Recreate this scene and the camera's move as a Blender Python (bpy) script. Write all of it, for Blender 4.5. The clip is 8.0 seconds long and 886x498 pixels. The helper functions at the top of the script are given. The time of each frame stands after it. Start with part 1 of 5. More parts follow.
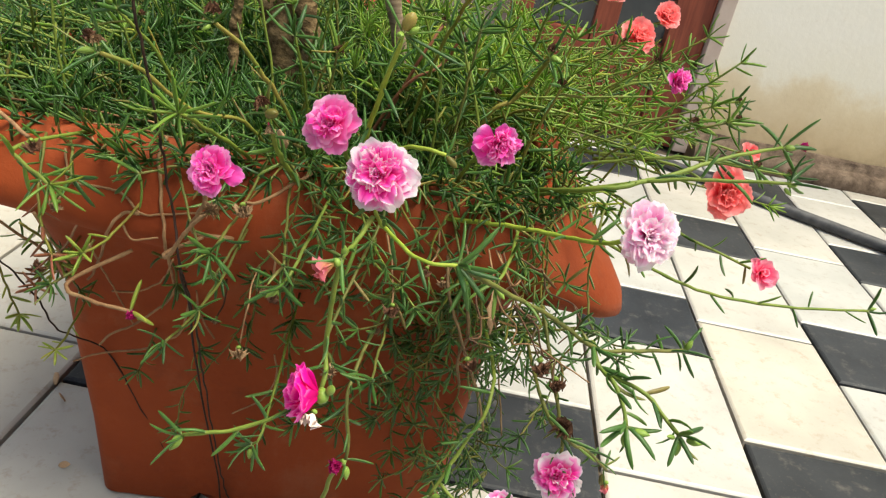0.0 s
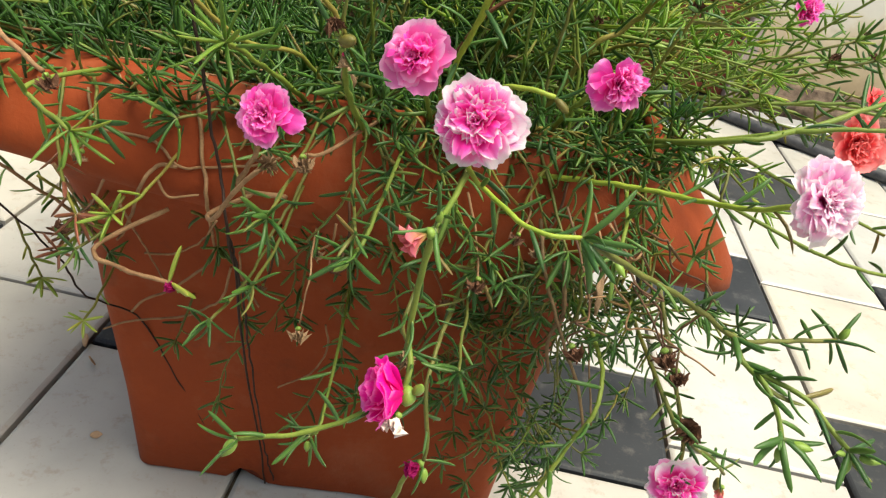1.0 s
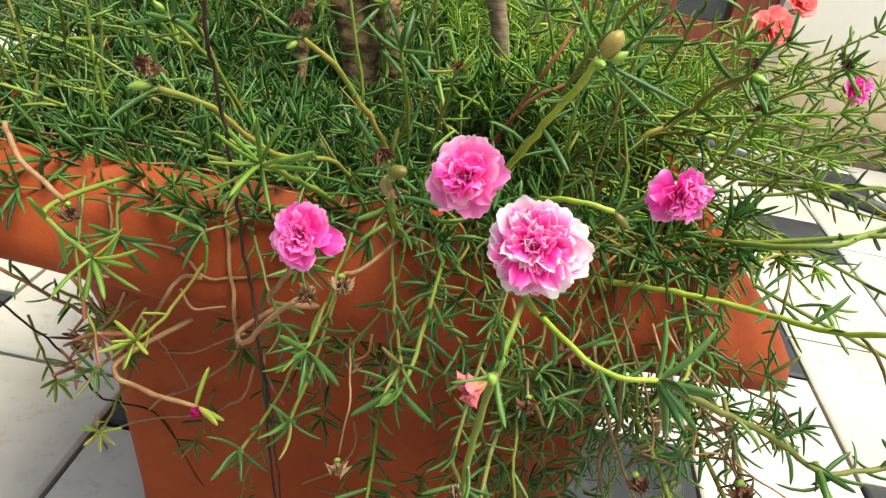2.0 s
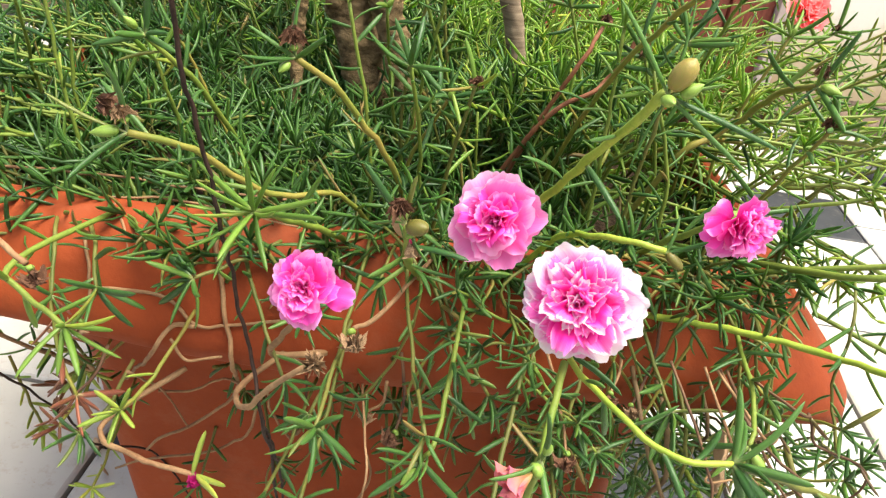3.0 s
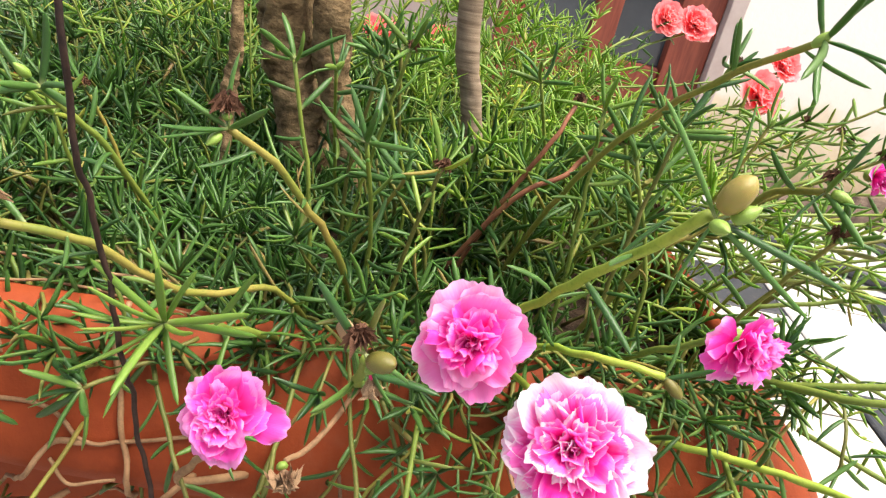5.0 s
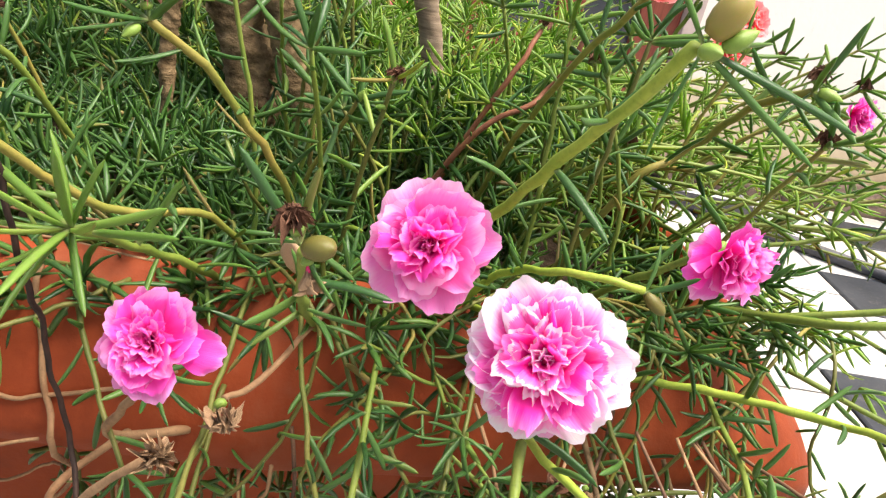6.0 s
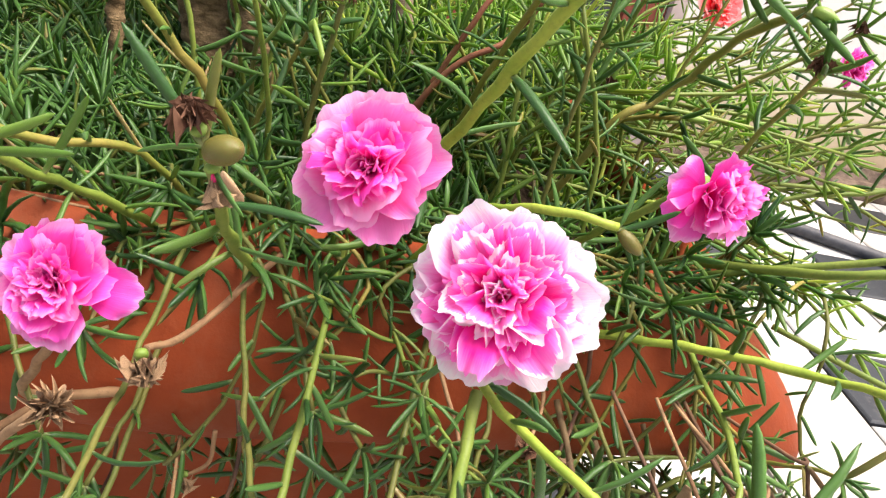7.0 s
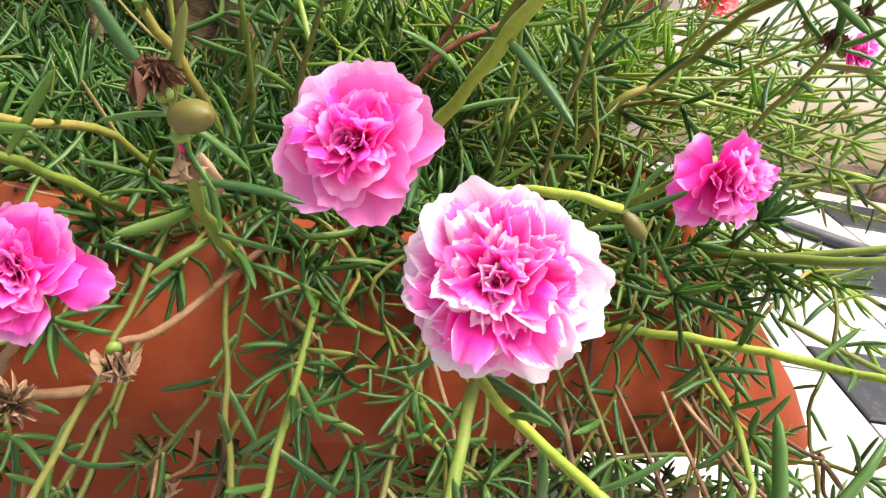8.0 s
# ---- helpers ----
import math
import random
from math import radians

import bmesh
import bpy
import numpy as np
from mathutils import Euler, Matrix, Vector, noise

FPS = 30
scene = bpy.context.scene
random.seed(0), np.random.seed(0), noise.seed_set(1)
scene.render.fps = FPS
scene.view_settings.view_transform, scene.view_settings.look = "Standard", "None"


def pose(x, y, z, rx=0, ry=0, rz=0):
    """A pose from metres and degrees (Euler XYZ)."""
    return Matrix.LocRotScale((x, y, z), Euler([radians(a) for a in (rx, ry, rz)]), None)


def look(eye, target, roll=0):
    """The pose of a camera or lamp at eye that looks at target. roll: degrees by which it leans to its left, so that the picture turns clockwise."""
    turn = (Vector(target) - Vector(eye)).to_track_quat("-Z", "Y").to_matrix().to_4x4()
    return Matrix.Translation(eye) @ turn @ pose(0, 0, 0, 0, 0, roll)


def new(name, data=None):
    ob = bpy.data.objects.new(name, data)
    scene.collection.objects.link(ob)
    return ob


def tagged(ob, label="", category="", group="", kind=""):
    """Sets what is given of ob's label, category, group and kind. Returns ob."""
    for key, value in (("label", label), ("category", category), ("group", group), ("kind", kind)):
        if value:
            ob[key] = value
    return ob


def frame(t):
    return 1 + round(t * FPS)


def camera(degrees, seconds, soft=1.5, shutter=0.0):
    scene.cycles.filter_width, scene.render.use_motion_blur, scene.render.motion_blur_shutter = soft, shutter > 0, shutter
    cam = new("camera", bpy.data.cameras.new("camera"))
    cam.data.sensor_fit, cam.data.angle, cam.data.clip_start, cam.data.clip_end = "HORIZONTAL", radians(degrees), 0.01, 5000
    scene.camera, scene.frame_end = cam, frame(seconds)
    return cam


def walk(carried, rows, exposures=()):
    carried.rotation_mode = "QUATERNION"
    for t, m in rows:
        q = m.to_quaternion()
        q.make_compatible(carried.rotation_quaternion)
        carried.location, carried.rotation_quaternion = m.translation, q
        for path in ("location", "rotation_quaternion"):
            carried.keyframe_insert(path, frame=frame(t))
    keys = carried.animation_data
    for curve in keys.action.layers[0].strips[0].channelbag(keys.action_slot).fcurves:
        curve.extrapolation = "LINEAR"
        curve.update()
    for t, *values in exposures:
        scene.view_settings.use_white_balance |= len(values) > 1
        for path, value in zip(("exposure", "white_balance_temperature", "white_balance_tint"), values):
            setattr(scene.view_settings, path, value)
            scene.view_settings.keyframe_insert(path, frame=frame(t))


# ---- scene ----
cam = camera(63.8, 8.0, soft=1.25)
PATH = [
    (0, (0.0788, 0.2321, 0.6460), (0.0505, 2.0043, -0.2806), 11.04),
    (0.5, (0.0760, 0.2624, 0.6202), (0.0523, 1.9922, -0.3834), 11.42),
    (1, (0.0342, 0.3028, 0.6077), (-0.0231, 1.9994, -0.4497), 11.14),
    (1.5, (0.0159, 0.3194, 0.6115), (-0.0018, 2.0616, -0.3705), 11.52),
    (2, (0.0024, 0.3453, 0.6283), (-0.0824, 2.0837, -0.3570), 9.64),
    (2.2, (-0.0061, 0.3561, 0.6316), (-0.0753, 2.0980, -0.3487), 9.82),
    (3.3, (-0.0190, 0.4083, 0.6292), (-0.0997, 2.1043, -0.4278), 7.61),
    (3.5, (-0.0257, 0.4124, 0.6263), (-0.0649, 2.1126, -0.4261), 9.02),
    (4, (-0.0385, 0.4323, 0.6309), (-0.0068, 2.1555, -0.3838), 11.73),
    (4.2, (-0.0423, 0.4408, 0.6260), (0.0578, 2.1933, -0.3324), 13.31),
    (5.3, (-0.0307, 0.4521, 0.6195), (0.0884, 2.2417, -0.2655), 12.98),
    (5.5, (-0.0311, 0.4536, 0.6136), (0.1009, 2.2421, -0.2718), 13.26),
    (6, (-0.0207, 0.4609, 0.5862), (0.1685, 2.2534, -0.2805), 12.49),
    (6.5, (-0.0118, 0.4651, 0.5797), (0.1805, 2.2506, -0.3006), 12.34),
    (7, (-0.0047, 0.4752, 0.5645), (0.2141, 2.2522, -0.3267), 12.84),
    (7.5, (-0.0023, 0.4808, 0.5604), (0.2180, 2.2610, -0.3240), 13.40),
    (8, (-0.0022, 0.4837, 0.5554), (0.2297, 2.2629, -0.3281), 12.58),
]
walk(cam, [(t, look(eye, target, roll)) for t, eye, target, roll in PATH], [(0.0, 0.65, 7300, 2), (1.0, 0.72, 7300, 2), (2.0, 1.00, 7300, 0), (3.5, 1.40, 7000, 9), (5.5, 1.32, 7000, 12), (8.0, 1.30, 6900, 15)])

# ---- light: bright haze over an open yard, soft sun from high on the right ----
SUN_EL, SUN_AZ = 70.0, 100.0
world = bpy.data.worlds.new("sky")
scene.world = world
world.use_nodes = True
wn = world.node_tree.nodes
sky = wn.new("ShaderNodeTexSky")
sky.sky_type, sky.sun_disc = "NISHITA", False
sky.sun_elevation, sky.sun_rotation = radians(SUN_EL), radians(SUN_AZ)
sky.dust_density, sky.air_density, sky.ozone_density = 4.0, 1.0, 1.0
wn["Background"].inputs[1].default_value = 0.15
world.node_tree.links.new(sky.outputs[0], wn["Background"].inputs[0])
sun_data = bpy.data.lights.new("sun", "SUN")
sun_data.energy, sun_data.angle, sun_data.color = 3.9, radians(34), (1.0, 0.97, 0.92)
sun = new("sun", sun_data)
sun.matrix_world = look((0, 0, 5), Vector((0, 0, 5)) - Vector((math.sin(radians(SUN_AZ)) * math.cos(radians(SUN_EL)), math.cos(radians(SUN_AZ)) * math.cos(radians(SUN_EL)), math.sin(radians(SUN_EL)))))


# ---- materials ----
def node_mat(name, rough=0.6, spec=0.5):
    mat = bpy.data.materials.new(name)
    mat.use_nodes = True
    nt = mat.node_tree
    b = nt.nodes["Principled BSDF"]
    b.inputs["Roughness"].default_value = rough
    b.inputs["Specular IOR Level"].default_value = spec
    return mat, nt, b


def noise_tex(nt, scale, detail=4.0, rough=0.55, coord="Object", stretch=None):
    tc = nt.nodes.new("ShaderNodeTexCoord")
    src = tc.outputs[coord]
    if stretch:
        mp = nt.nodes.new("ShaderNodeMapping")
        mp.inputs["Scale"].default_value = stretch
        nt.links.new(src, mp.inputs[0])
        src = mp.outputs[0]
    n = nt.nodes.new("ShaderNodeTexNoise")
    n.inputs["Scale"].default_value = scale
    n.inputs["Detail"].default_value = detail
    n.inputs["Roughness"].default_value = rough
    nt.links.new(src, n.inputs["Vector"])
    return n.outputs["Fac"]


def ramp(nt, fac, stops):
    r = nt.nodes.new("ShaderNodeValToRGB")
    els = r.color_ramp.elements
    while len(els) < len(stops):
        els.new(0.5)
    for el, (p, c) in zip(els, stops):
        el.position, el.color = p, (*c, 1)
    nt.links.new(fac, r.inputs[0])
    return r.outputs[0]


def mix(nt, fac, a, b, mode="MIX"):
    m = nt.nodes.new("ShaderNodeMix")
    m.data_type, m.blend_type = "RGBA", mode
    for sock, v in ((m.inputs[0], fac), (m.inputs[6], a), (m.inputs[7], b)):
        if isinstance(v, (int, float)):
            sock.default_value = v
        elif isinstance(v, tuple):
            sock.default_value = (*v, 1)
        else:
            nt.links.new(v, sock)
    return m.outputs[2]


def bump(nt, bsdf, height, strength=0.3, dist=0.002):
    bn = nt.nodes.new("ShaderNodeBump")
    bn.inputs["Strength"].default_value = strength
    bn.inputs["Distance"].default_value = dist
    nt.links.new(height, bn.inputs["Height"])
    nt.links.new(bn.outputs[0], bsdf.inputs["Normal"])


def random_of(nt, island=False):
    if island:
        return nt.nodes.new("ShaderNodeNewGeometry").outputs["Random Per Island"]
    return nt.nodes.new("ShaderNodeObjectInfo").outputs["Random"]


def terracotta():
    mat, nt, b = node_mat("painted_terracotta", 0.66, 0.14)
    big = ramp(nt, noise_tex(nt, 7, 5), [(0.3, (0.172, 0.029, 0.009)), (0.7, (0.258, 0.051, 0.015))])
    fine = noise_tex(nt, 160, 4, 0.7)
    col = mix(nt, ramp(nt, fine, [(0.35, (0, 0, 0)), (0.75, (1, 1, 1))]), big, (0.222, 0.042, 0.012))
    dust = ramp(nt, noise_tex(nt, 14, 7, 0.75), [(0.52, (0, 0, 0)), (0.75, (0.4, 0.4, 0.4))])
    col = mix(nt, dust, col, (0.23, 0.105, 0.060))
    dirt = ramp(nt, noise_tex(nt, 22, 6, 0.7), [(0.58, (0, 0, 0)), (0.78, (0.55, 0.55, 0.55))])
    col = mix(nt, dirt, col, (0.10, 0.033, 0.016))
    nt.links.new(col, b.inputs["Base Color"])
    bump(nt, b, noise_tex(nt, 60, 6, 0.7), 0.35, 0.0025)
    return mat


def leaf_mat(name, dark, light, island, thin=0.24):
    mat, nt, b = node_mat(name, 0.38, 0.34)
    bump(nt, b, noise_tex(nt, 900 if island else 45, 3, 0.6), 0.25, 0.0005)
    r = random_of(nt, island)
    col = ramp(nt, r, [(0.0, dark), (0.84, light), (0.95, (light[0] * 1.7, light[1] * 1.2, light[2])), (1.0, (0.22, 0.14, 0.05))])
    speck = noise_tex(nt, 420, 3, 0.6)
    col = mix(nt, ramp(nt, speck, [(0.45, (0, 0, 0)), (0.75, (0.45, 0.45, 0.45))]), col, (light[0] * 1.5, light[1] * 1.3, light[2] * 1.3))
    if not island:
        sep = nt.nodes.new("ShaderNodeSeparateXYZ")
        nt.links.new(nt.nodes.new("ShaderNodeTexCoord").outputs["Object"], sep.inputs[0])
        col = mix(nt, ramp(nt, sep.outputs[2], [(0.02, (0.8, 0.8, 0.8)), (0.14, (0, 0, 0))]), col, (0.34, 0.36, 0.16))
    nt.links.new(col, b.inputs["Base Color"])
    b.inputs["Subsurface Weight"].default_value = 0.25
    b.inputs["Subsurface Radius"].default_value = (0.002, 0.004, 0.001)
    b.inputs["Subsurface Scale"].default_value = 0.6
    tr = nt.nodes.new("ShaderNodeBsdfTranslucent")
    nt.links.new(mix(nt, 0.5, col, (0.26, 0.40, 0.06)), tr.inputs[0])
    ms = nt.nodes.new("ShaderNodeMixShader")
    ms.inputs[0].default_value = thin
    nt.links.new(b.outputs[0], ms.inputs[1])
    nt.links.new(tr.outputs[0], ms.inputs[2])
    nt.links.new(ms.outputs[0], nt.nodes["Material Output"].inputs[0])
    return mat


def stem_mat(name, a, c, rough=0.55, scale=45):
    mat, nt, b = node_mat(name, rough, 0.3)
    col = ramp(nt, noise_tex(nt, scale, 5, 0.7), [(0.35, a), (0.65, c)])
    fleck = ramp(nt, noise_tex(nt, 700, 3, 0.7), [(0.5, (0, 0, 0)), (0.75, (0.5, 0.5, 0.5))])
    col = mix(nt, fleck, col, (a[0] * 0.5, a[1] * 0.5, a[2] * 0.6))
    nt.links.new(col, b.inputs["Base Color"])
    bump(nt, b, noise_tex(nt, 500, 3), 0.2, 0.0006)
    return mat


def petal_mat(name, stops, vein=0.5):
    """Pigment along the petal from its claw to its edge, with streaks."""
    mat, nt, b = node_mat(name, 0.55, 0.25)
    uv = nt.nodes.new("ShaderNodeUVMap")
    sep = nt.nodes.new("ShaderNodeSeparateXYZ")
    nt.links.new(uv.outputs[0], sep.inputs[0])
    streak = noise_tex(nt, 1.0, 3, 0.6, "UV", (26, 2.5, 1))
    rnd = random_of(nt)
    a = nt.nodes.new("ShaderNodeMath")
    a.operation = "MULTIPLY_ADD"
    nt.links.new(streak, a.inputs[0])
    a.inputs[1].default_value = vein
    side = nt.nodes.new("ShaderNodeMath")
    side.operation = "MULTIPLY_ADD"
    side.inputs[1].default_value, side.inputs[2].default_value = 2.0, -1.0
    nt.links.new(sep.outputs[0], side.inputs[0])
    sq = nt.nodes.new("ShaderNodeMath")
    sq.operation = "POWER"
    sq.inputs[1].default_value = 4.0
    absu = nt.nodes.new("ShaderNodeMath")
    absu.operation = "ABSOLUTE"
    nt.links.new(side.outputs[0], absu.inputs[0])
    nt.links.new(absu.outputs[0], sq.inputs[0])
    rim = nt.nodes.new("ShaderNodeMath")
    rim.operation = "MULTIPLY"
    nt.links.new(sq.outputs[0], rim.inputs[0])
    nt.links.new(sep.outputs[1], rim.inputs[1])
    along = nt.nodes.new("ShaderNodeMath")
    along.operation = "MULTIPLY_ADD"
    along.inputs[1].default_value = 0.14
    nt.links.new(rim.outputs[0], along.inputs[0])
    nt.links.new(sep.outputs[1], along.inputs[2])
    nt.links.new(along.outputs[0], a.inputs[2])
    a2 = nt.nodes.new("ShaderNodeMath")
    a2.operation = "MULTIPLY_ADD"
    nt.links.new(rnd, a2.inputs[0])
    a2.inputs[1].default_value = 0.28
    nt.links.new(a.outputs[0], a2.inputs[2])
    off = nt.nodes.new("ShaderNodeMath")
    off.operation = "SUBTRACT"
    nt.links.new(a2.outputs[0], off.inputs[0])
    off.inputs[1].default_value = vein * 0.5 + 0.14
    col = ramp(nt, off.outputs[0], stops)
    nt.links.new(col, b.inputs["Base Color"])
    b.inputs["Subsurface Weight"].default_value = 0.35
    b.inputs["Subsurface Radius"].default_value = (0.004, 0.0015, 0.002)
    b.inputs["Subsurface Scale"].default_value = 0.5
    tr = nt.nodes.new("ShaderNodeBsdfTranslucent")
    nt.links.new(col, tr.inputs[0])
    ms = nt.nodes.new("ShaderNodeMixShader")
    ms.inputs[0].default_value = 0.55
    nt.links.new(b.outputs[0], ms.inputs[1])
    nt.links.new(tr.outputs[0], ms.inputs[2])
    nt.links.new(ms.outputs[0], nt.nodes["Material Output"].inputs[0])
    bump(nt, b, noise_tex(nt, 1.0, 4, 0.6, "UV", (40, 3, 1)), 0.35, 0.0006)
    return mat


def tile_mat(name, a, c, dirt, rough, spec=0.5):
    mat, nt, b = node_mat(name, rough, spec)
    tc = nt.nodes.new("ShaderNodeNewGeometry")
    n = nt.nodes.new("ShaderNodeTexNoise")
    n.inputs["Scale"].default_value, n.inputs["Detail"].default_value = 6, 6
    nt.links.new(tc.outputs["Position"], n.inputs["Vector"])
    col = ramp(nt, n.outputs["Fac"], [(0.35, a), (0.65, c)])
    n2 = nt.nodes.new("ShaderNodeTexNoise")
    n2.inputs["Scale"].default_value, n2.inputs["Detail"].default_value, n2.inputs["Roughness"].default_value = 38, 8, 0.75
    nt.links.new(tc.outputs["Position"], n2.inputs["Vector"])
    spots = ramp(nt, n2.outputs["Fac"], [(0.54, (0, 0, 0)), (0.70, (0.6, 0.6, 0.6))])
    col = mix(nt, spots, col, dirt)
    n3 = nt.nodes.new("ShaderNodeTexNoise")
    n3.inputs["Scale"].default_value, n3.inputs["Detail"].default_value, n3.inputs["Roughness"].default_value = 210, 5, 0.8
    nt.links.new(tc.outputs["Position"], n3.inputs["Vector"])
    col = mix(nt, ramp(nt, n3.outputs["Fac"], [(0.63, (0, 0, 0)), (0.70, (0.8, 0.8, 0.8))]), col, dirt)
    tint = ramp(nt, random_of(nt), [(0.0, (0.90, 0.93, 0.96)), (0.5, (1, 1, 1)), (1.0, (1.0, 0.96, 0.89))])
    col = mix(nt, 1.0, col, tint, "MULTIPLY")
    nt.links.new(col, b.inputs["Base Color"])
    rr = nt.nodes.new("ShaderNodeMapRange")
    rr.inputs["To Min"].default_value, rr.inputs["To Max"].default_value = rough * 0.7, rough * 1.5
    nt.links.new(n2.outputs["Fac"], rr.inputs["Value"])
    nt.links.new(rr.outputs[0], b.inputs["Roughness"])
    return mat


def wall_mat():
    mat, nt, b = node_mat("stained_cream_plaster", 0.85, 0.2)
    g = nt.nodes.new("ShaderNodeNewGeometry")
    sep = nt.nodes.new("ShaderNodeSeparateXYZ")
    nt.links.new(g.outputs["Position"], sep.inputs[0])
    n = noise_tex(nt, 3.0, 6, 0.65)
    h = nt.nodes.new("ShaderNodeMath")
    h.operation = "MULTIPLY_ADD"
    nt.links.new(n, h.inputs[0])
    h.inputs[1].default_value = 0.35
    nt.links.new(sep.outputs[2], h.inputs[2])
    col = ramp(nt, h.outputs[0], [(0.20, (0.30, 0.21, 0.12)), (0.31, (0.56, 0.44, 0.28)), (0.42, (0.68, 0.58, 0.42)), (0.47, (0.76, 0.72, 0.62)), (0.6, (0.78, 0.75, 0.68))])
    col = mix(nt, ramp(nt, noise_tex(nt, 40, 6, 0.7), [(0.62, (0, 0, 0)), (0.8, (0.35, 0.35, 0.35))]), col, (0.45, 0.36, 0.24))
    nt.links.new(col, b.inputs["Base Color"])
    bump(nt, b, noise_tex(nt, 55, 6, 0.6), 0.25, 0.003)
    return mat


def noisy(name, a, c, scale, rough, spec=0.4, bstr=0.3, bdist=0.002, stretch=None, lo=0.35, hi=0.65):
    mat, nt, b = node_mat(name, rough, spec)
    f = noise_tex(nt, scale, 6, 0.65, "Object", stretch)
    nt.links.new(ramp(nt, f, [(lo, a), (hi, c)]), b.inputs["Base Color"])
    bump(nt, b, f, bstr, bdist)
    return mat


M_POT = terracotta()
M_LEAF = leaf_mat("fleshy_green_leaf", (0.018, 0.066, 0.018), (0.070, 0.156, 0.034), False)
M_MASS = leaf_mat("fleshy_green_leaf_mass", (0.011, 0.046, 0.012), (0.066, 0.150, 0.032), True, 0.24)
# yellow-green leaves, coloured lighter to stand in for sun shining through them
M_MASS_LIT = leaf_mat("yellow_green_leaf_mass_painted_light", (0.085, 0.200, 0.036), (0.290, 0.440, 0.085), True, 0.50)
M_STEM = stem_mat("pale_green_stem", (0.095, 0.150, 0.020), (0.155, 0.195, 0.032))
M_STEM_BRIGHT = stem_mat("bright_yellow_green_stem", (0.170, 0.255, 0.024), (0.270, 0.330, 0.045))
M_STEM_OLIVE = stem_mat("yellow_olive_stem", (0.120, 0.150, 0.020), (0.215, 0.165, 0.036), 0.6, 28)
M_STEM_DARK = stem_mat("olive_stem", (0.075, 0.098, 0.018), (0.135, 0.125, 0.028))
M_STEM_BROWN = stem_mat("dry_brown_stem", (0.17, 0.085, 0.040), (0.31, 0.19, 0.095), 0.75)
M_STEM_RED = stem_mat("reddish_stem", (0.16, 0.055, 0.03), (0.26, 0.11, 0.05))
M_BUD = stem_mat("green_bud_skin", (0.12, 0.22, 0.030), (0.21, 0.30, 0.06), 0.42)
M_BUD_RED = stem_mat("reddish_green_bud_skin", (0.130, 0.070, 0.020), (0.090, 0.130, 0.022), 0.42)
M_BUD_BLUSH = stem_mat("blushed_green_bud_skin", (0.140, 0.225, 0.030), (0.34, 0.15, 0.065), 0.38, 70)
M_DRY = noisy("withered_petal", (0.12, 0.052, 0.022), (0.40, 0.27, 0.15), 180, 0.85)
M_DARKDRY = noisy("dark_withered_petal", (0.05, 0.02, 0.012), (0.18, 0.08, 0.04), 260, 0.85)
M_BLEACHED = noisy("bleached_petal", (0.60, 0.42, 0.38), (0.78, 0.70, 0.62), 200, 0.8)
M_DRYLEAF = noisy("dry_leaf", (0.30, 0.17, 0.09), (0.50, 0.34, 0.20), 120, 0.8)
M_PETAL_WHITE = petal_mat("white_edged_pink_petal", [(0.10, (0.86, 0.012, 0.30)), (0.58, (0.90, 0.075, 0.48)), (0.80, (0.90, 0.36, 0.68)), (0.98, (0.88, 0.80, 0.86))], 0.26)
M_PETAL_WHITE_IN = petal_mat("pink_petal_with_white_edge", [(0.15, (0.80, 0.006, 0.16)), (0.70, (0.90, 0.040, 0.46)), (0.97, (0.91, 0.28, 0.66)), (1.15, (0.88, 0.77, 0.84))], 0.26)
M_PETAL_PALE = petal_mat("pale_lavender_pink_petal", [(0.10, (0.86, 0.04, 0.34)), (0.42, (0.89, 0.20, 0.56)), (0.80, (0.92, 0.58, 0.78)), (0.98, (0.92, 0.84, 0.89))], 0.26)
M_PETAL_PINK = petal_mat("rose_pink_petal", [(0.05, (0.88, 0.014, 0.33)), (0.40, (0.91, 0.10, 0.48)), (0.80, (0.92, 0.23, 0.60)), (1.15, (0.93, 0.48, 0.74))], 0.25)
M_PETAL_PINK_IN = petal_mat("deep_rose_petal", [(0.05, (0.80, 0.004, 0.09)), (0.35, (0.90, 0.030, 0.42)), (0.85, (0.92, 0.105, 0.56)), (1.15, (0.93, 0.36, 0.71))], 0.25)
M_PETAL_ROSE = petal_mat("vivid_rose_petal", [(0.05, (0.86, 0.008, 0.30)), (0.45, (0.89, 0.050, 0.48)), (0.85, (0.90, 0.120, 0.57)), (1.15, (0.92, 0.36, 0.71))], 0.25)
M_PETAL_HOT = petal_mat("magenta_petal", [(0.0, (0.80, 0.003, 0.24)), (0.8, (0.86, 0.006, 0.40)), (1.0, (0.92, 0.2, 0.6))], 0.3)
M_PETAL_CORAL = petal_mat("coral_petal", [(0.05, (0.86, 0.03, 0.08)), (0.4, (0.95, 0.13, 0.17)), (1.0, (0.97, 0.37, 0.37))], 0.3)
M_PETAL_SALMON = petal_mat("salmon_pink_petal", [(0.05, (0.82, 0.02, 0.12)), (0.4, (0.92, 0.12, 0.30)), (1.0, (0.95, 0.40, 0.52))], 0.3)
M_PETAL_FADED = petal_mat("faded_tan_pink_petal", [(0.05, (0.50, 0.40, 0.12)), (0.5, (0.68, 0.32, 0.20)), (1.0, (0.74, 0.20, 0.28))], 0.4)
M_PETAL_PURPLE = petal_mat("dark_purple_petal", [(0.05, (0.30, 0.01, 0.08)), (1.0, (0.42, 0.012, 0.15))], 0.3)
M_STAMEN = noisy("deep_pink_stamen", (0.62, 0.006, 0.10), (0.84, 0.05, 0.22), 300, 0.6)
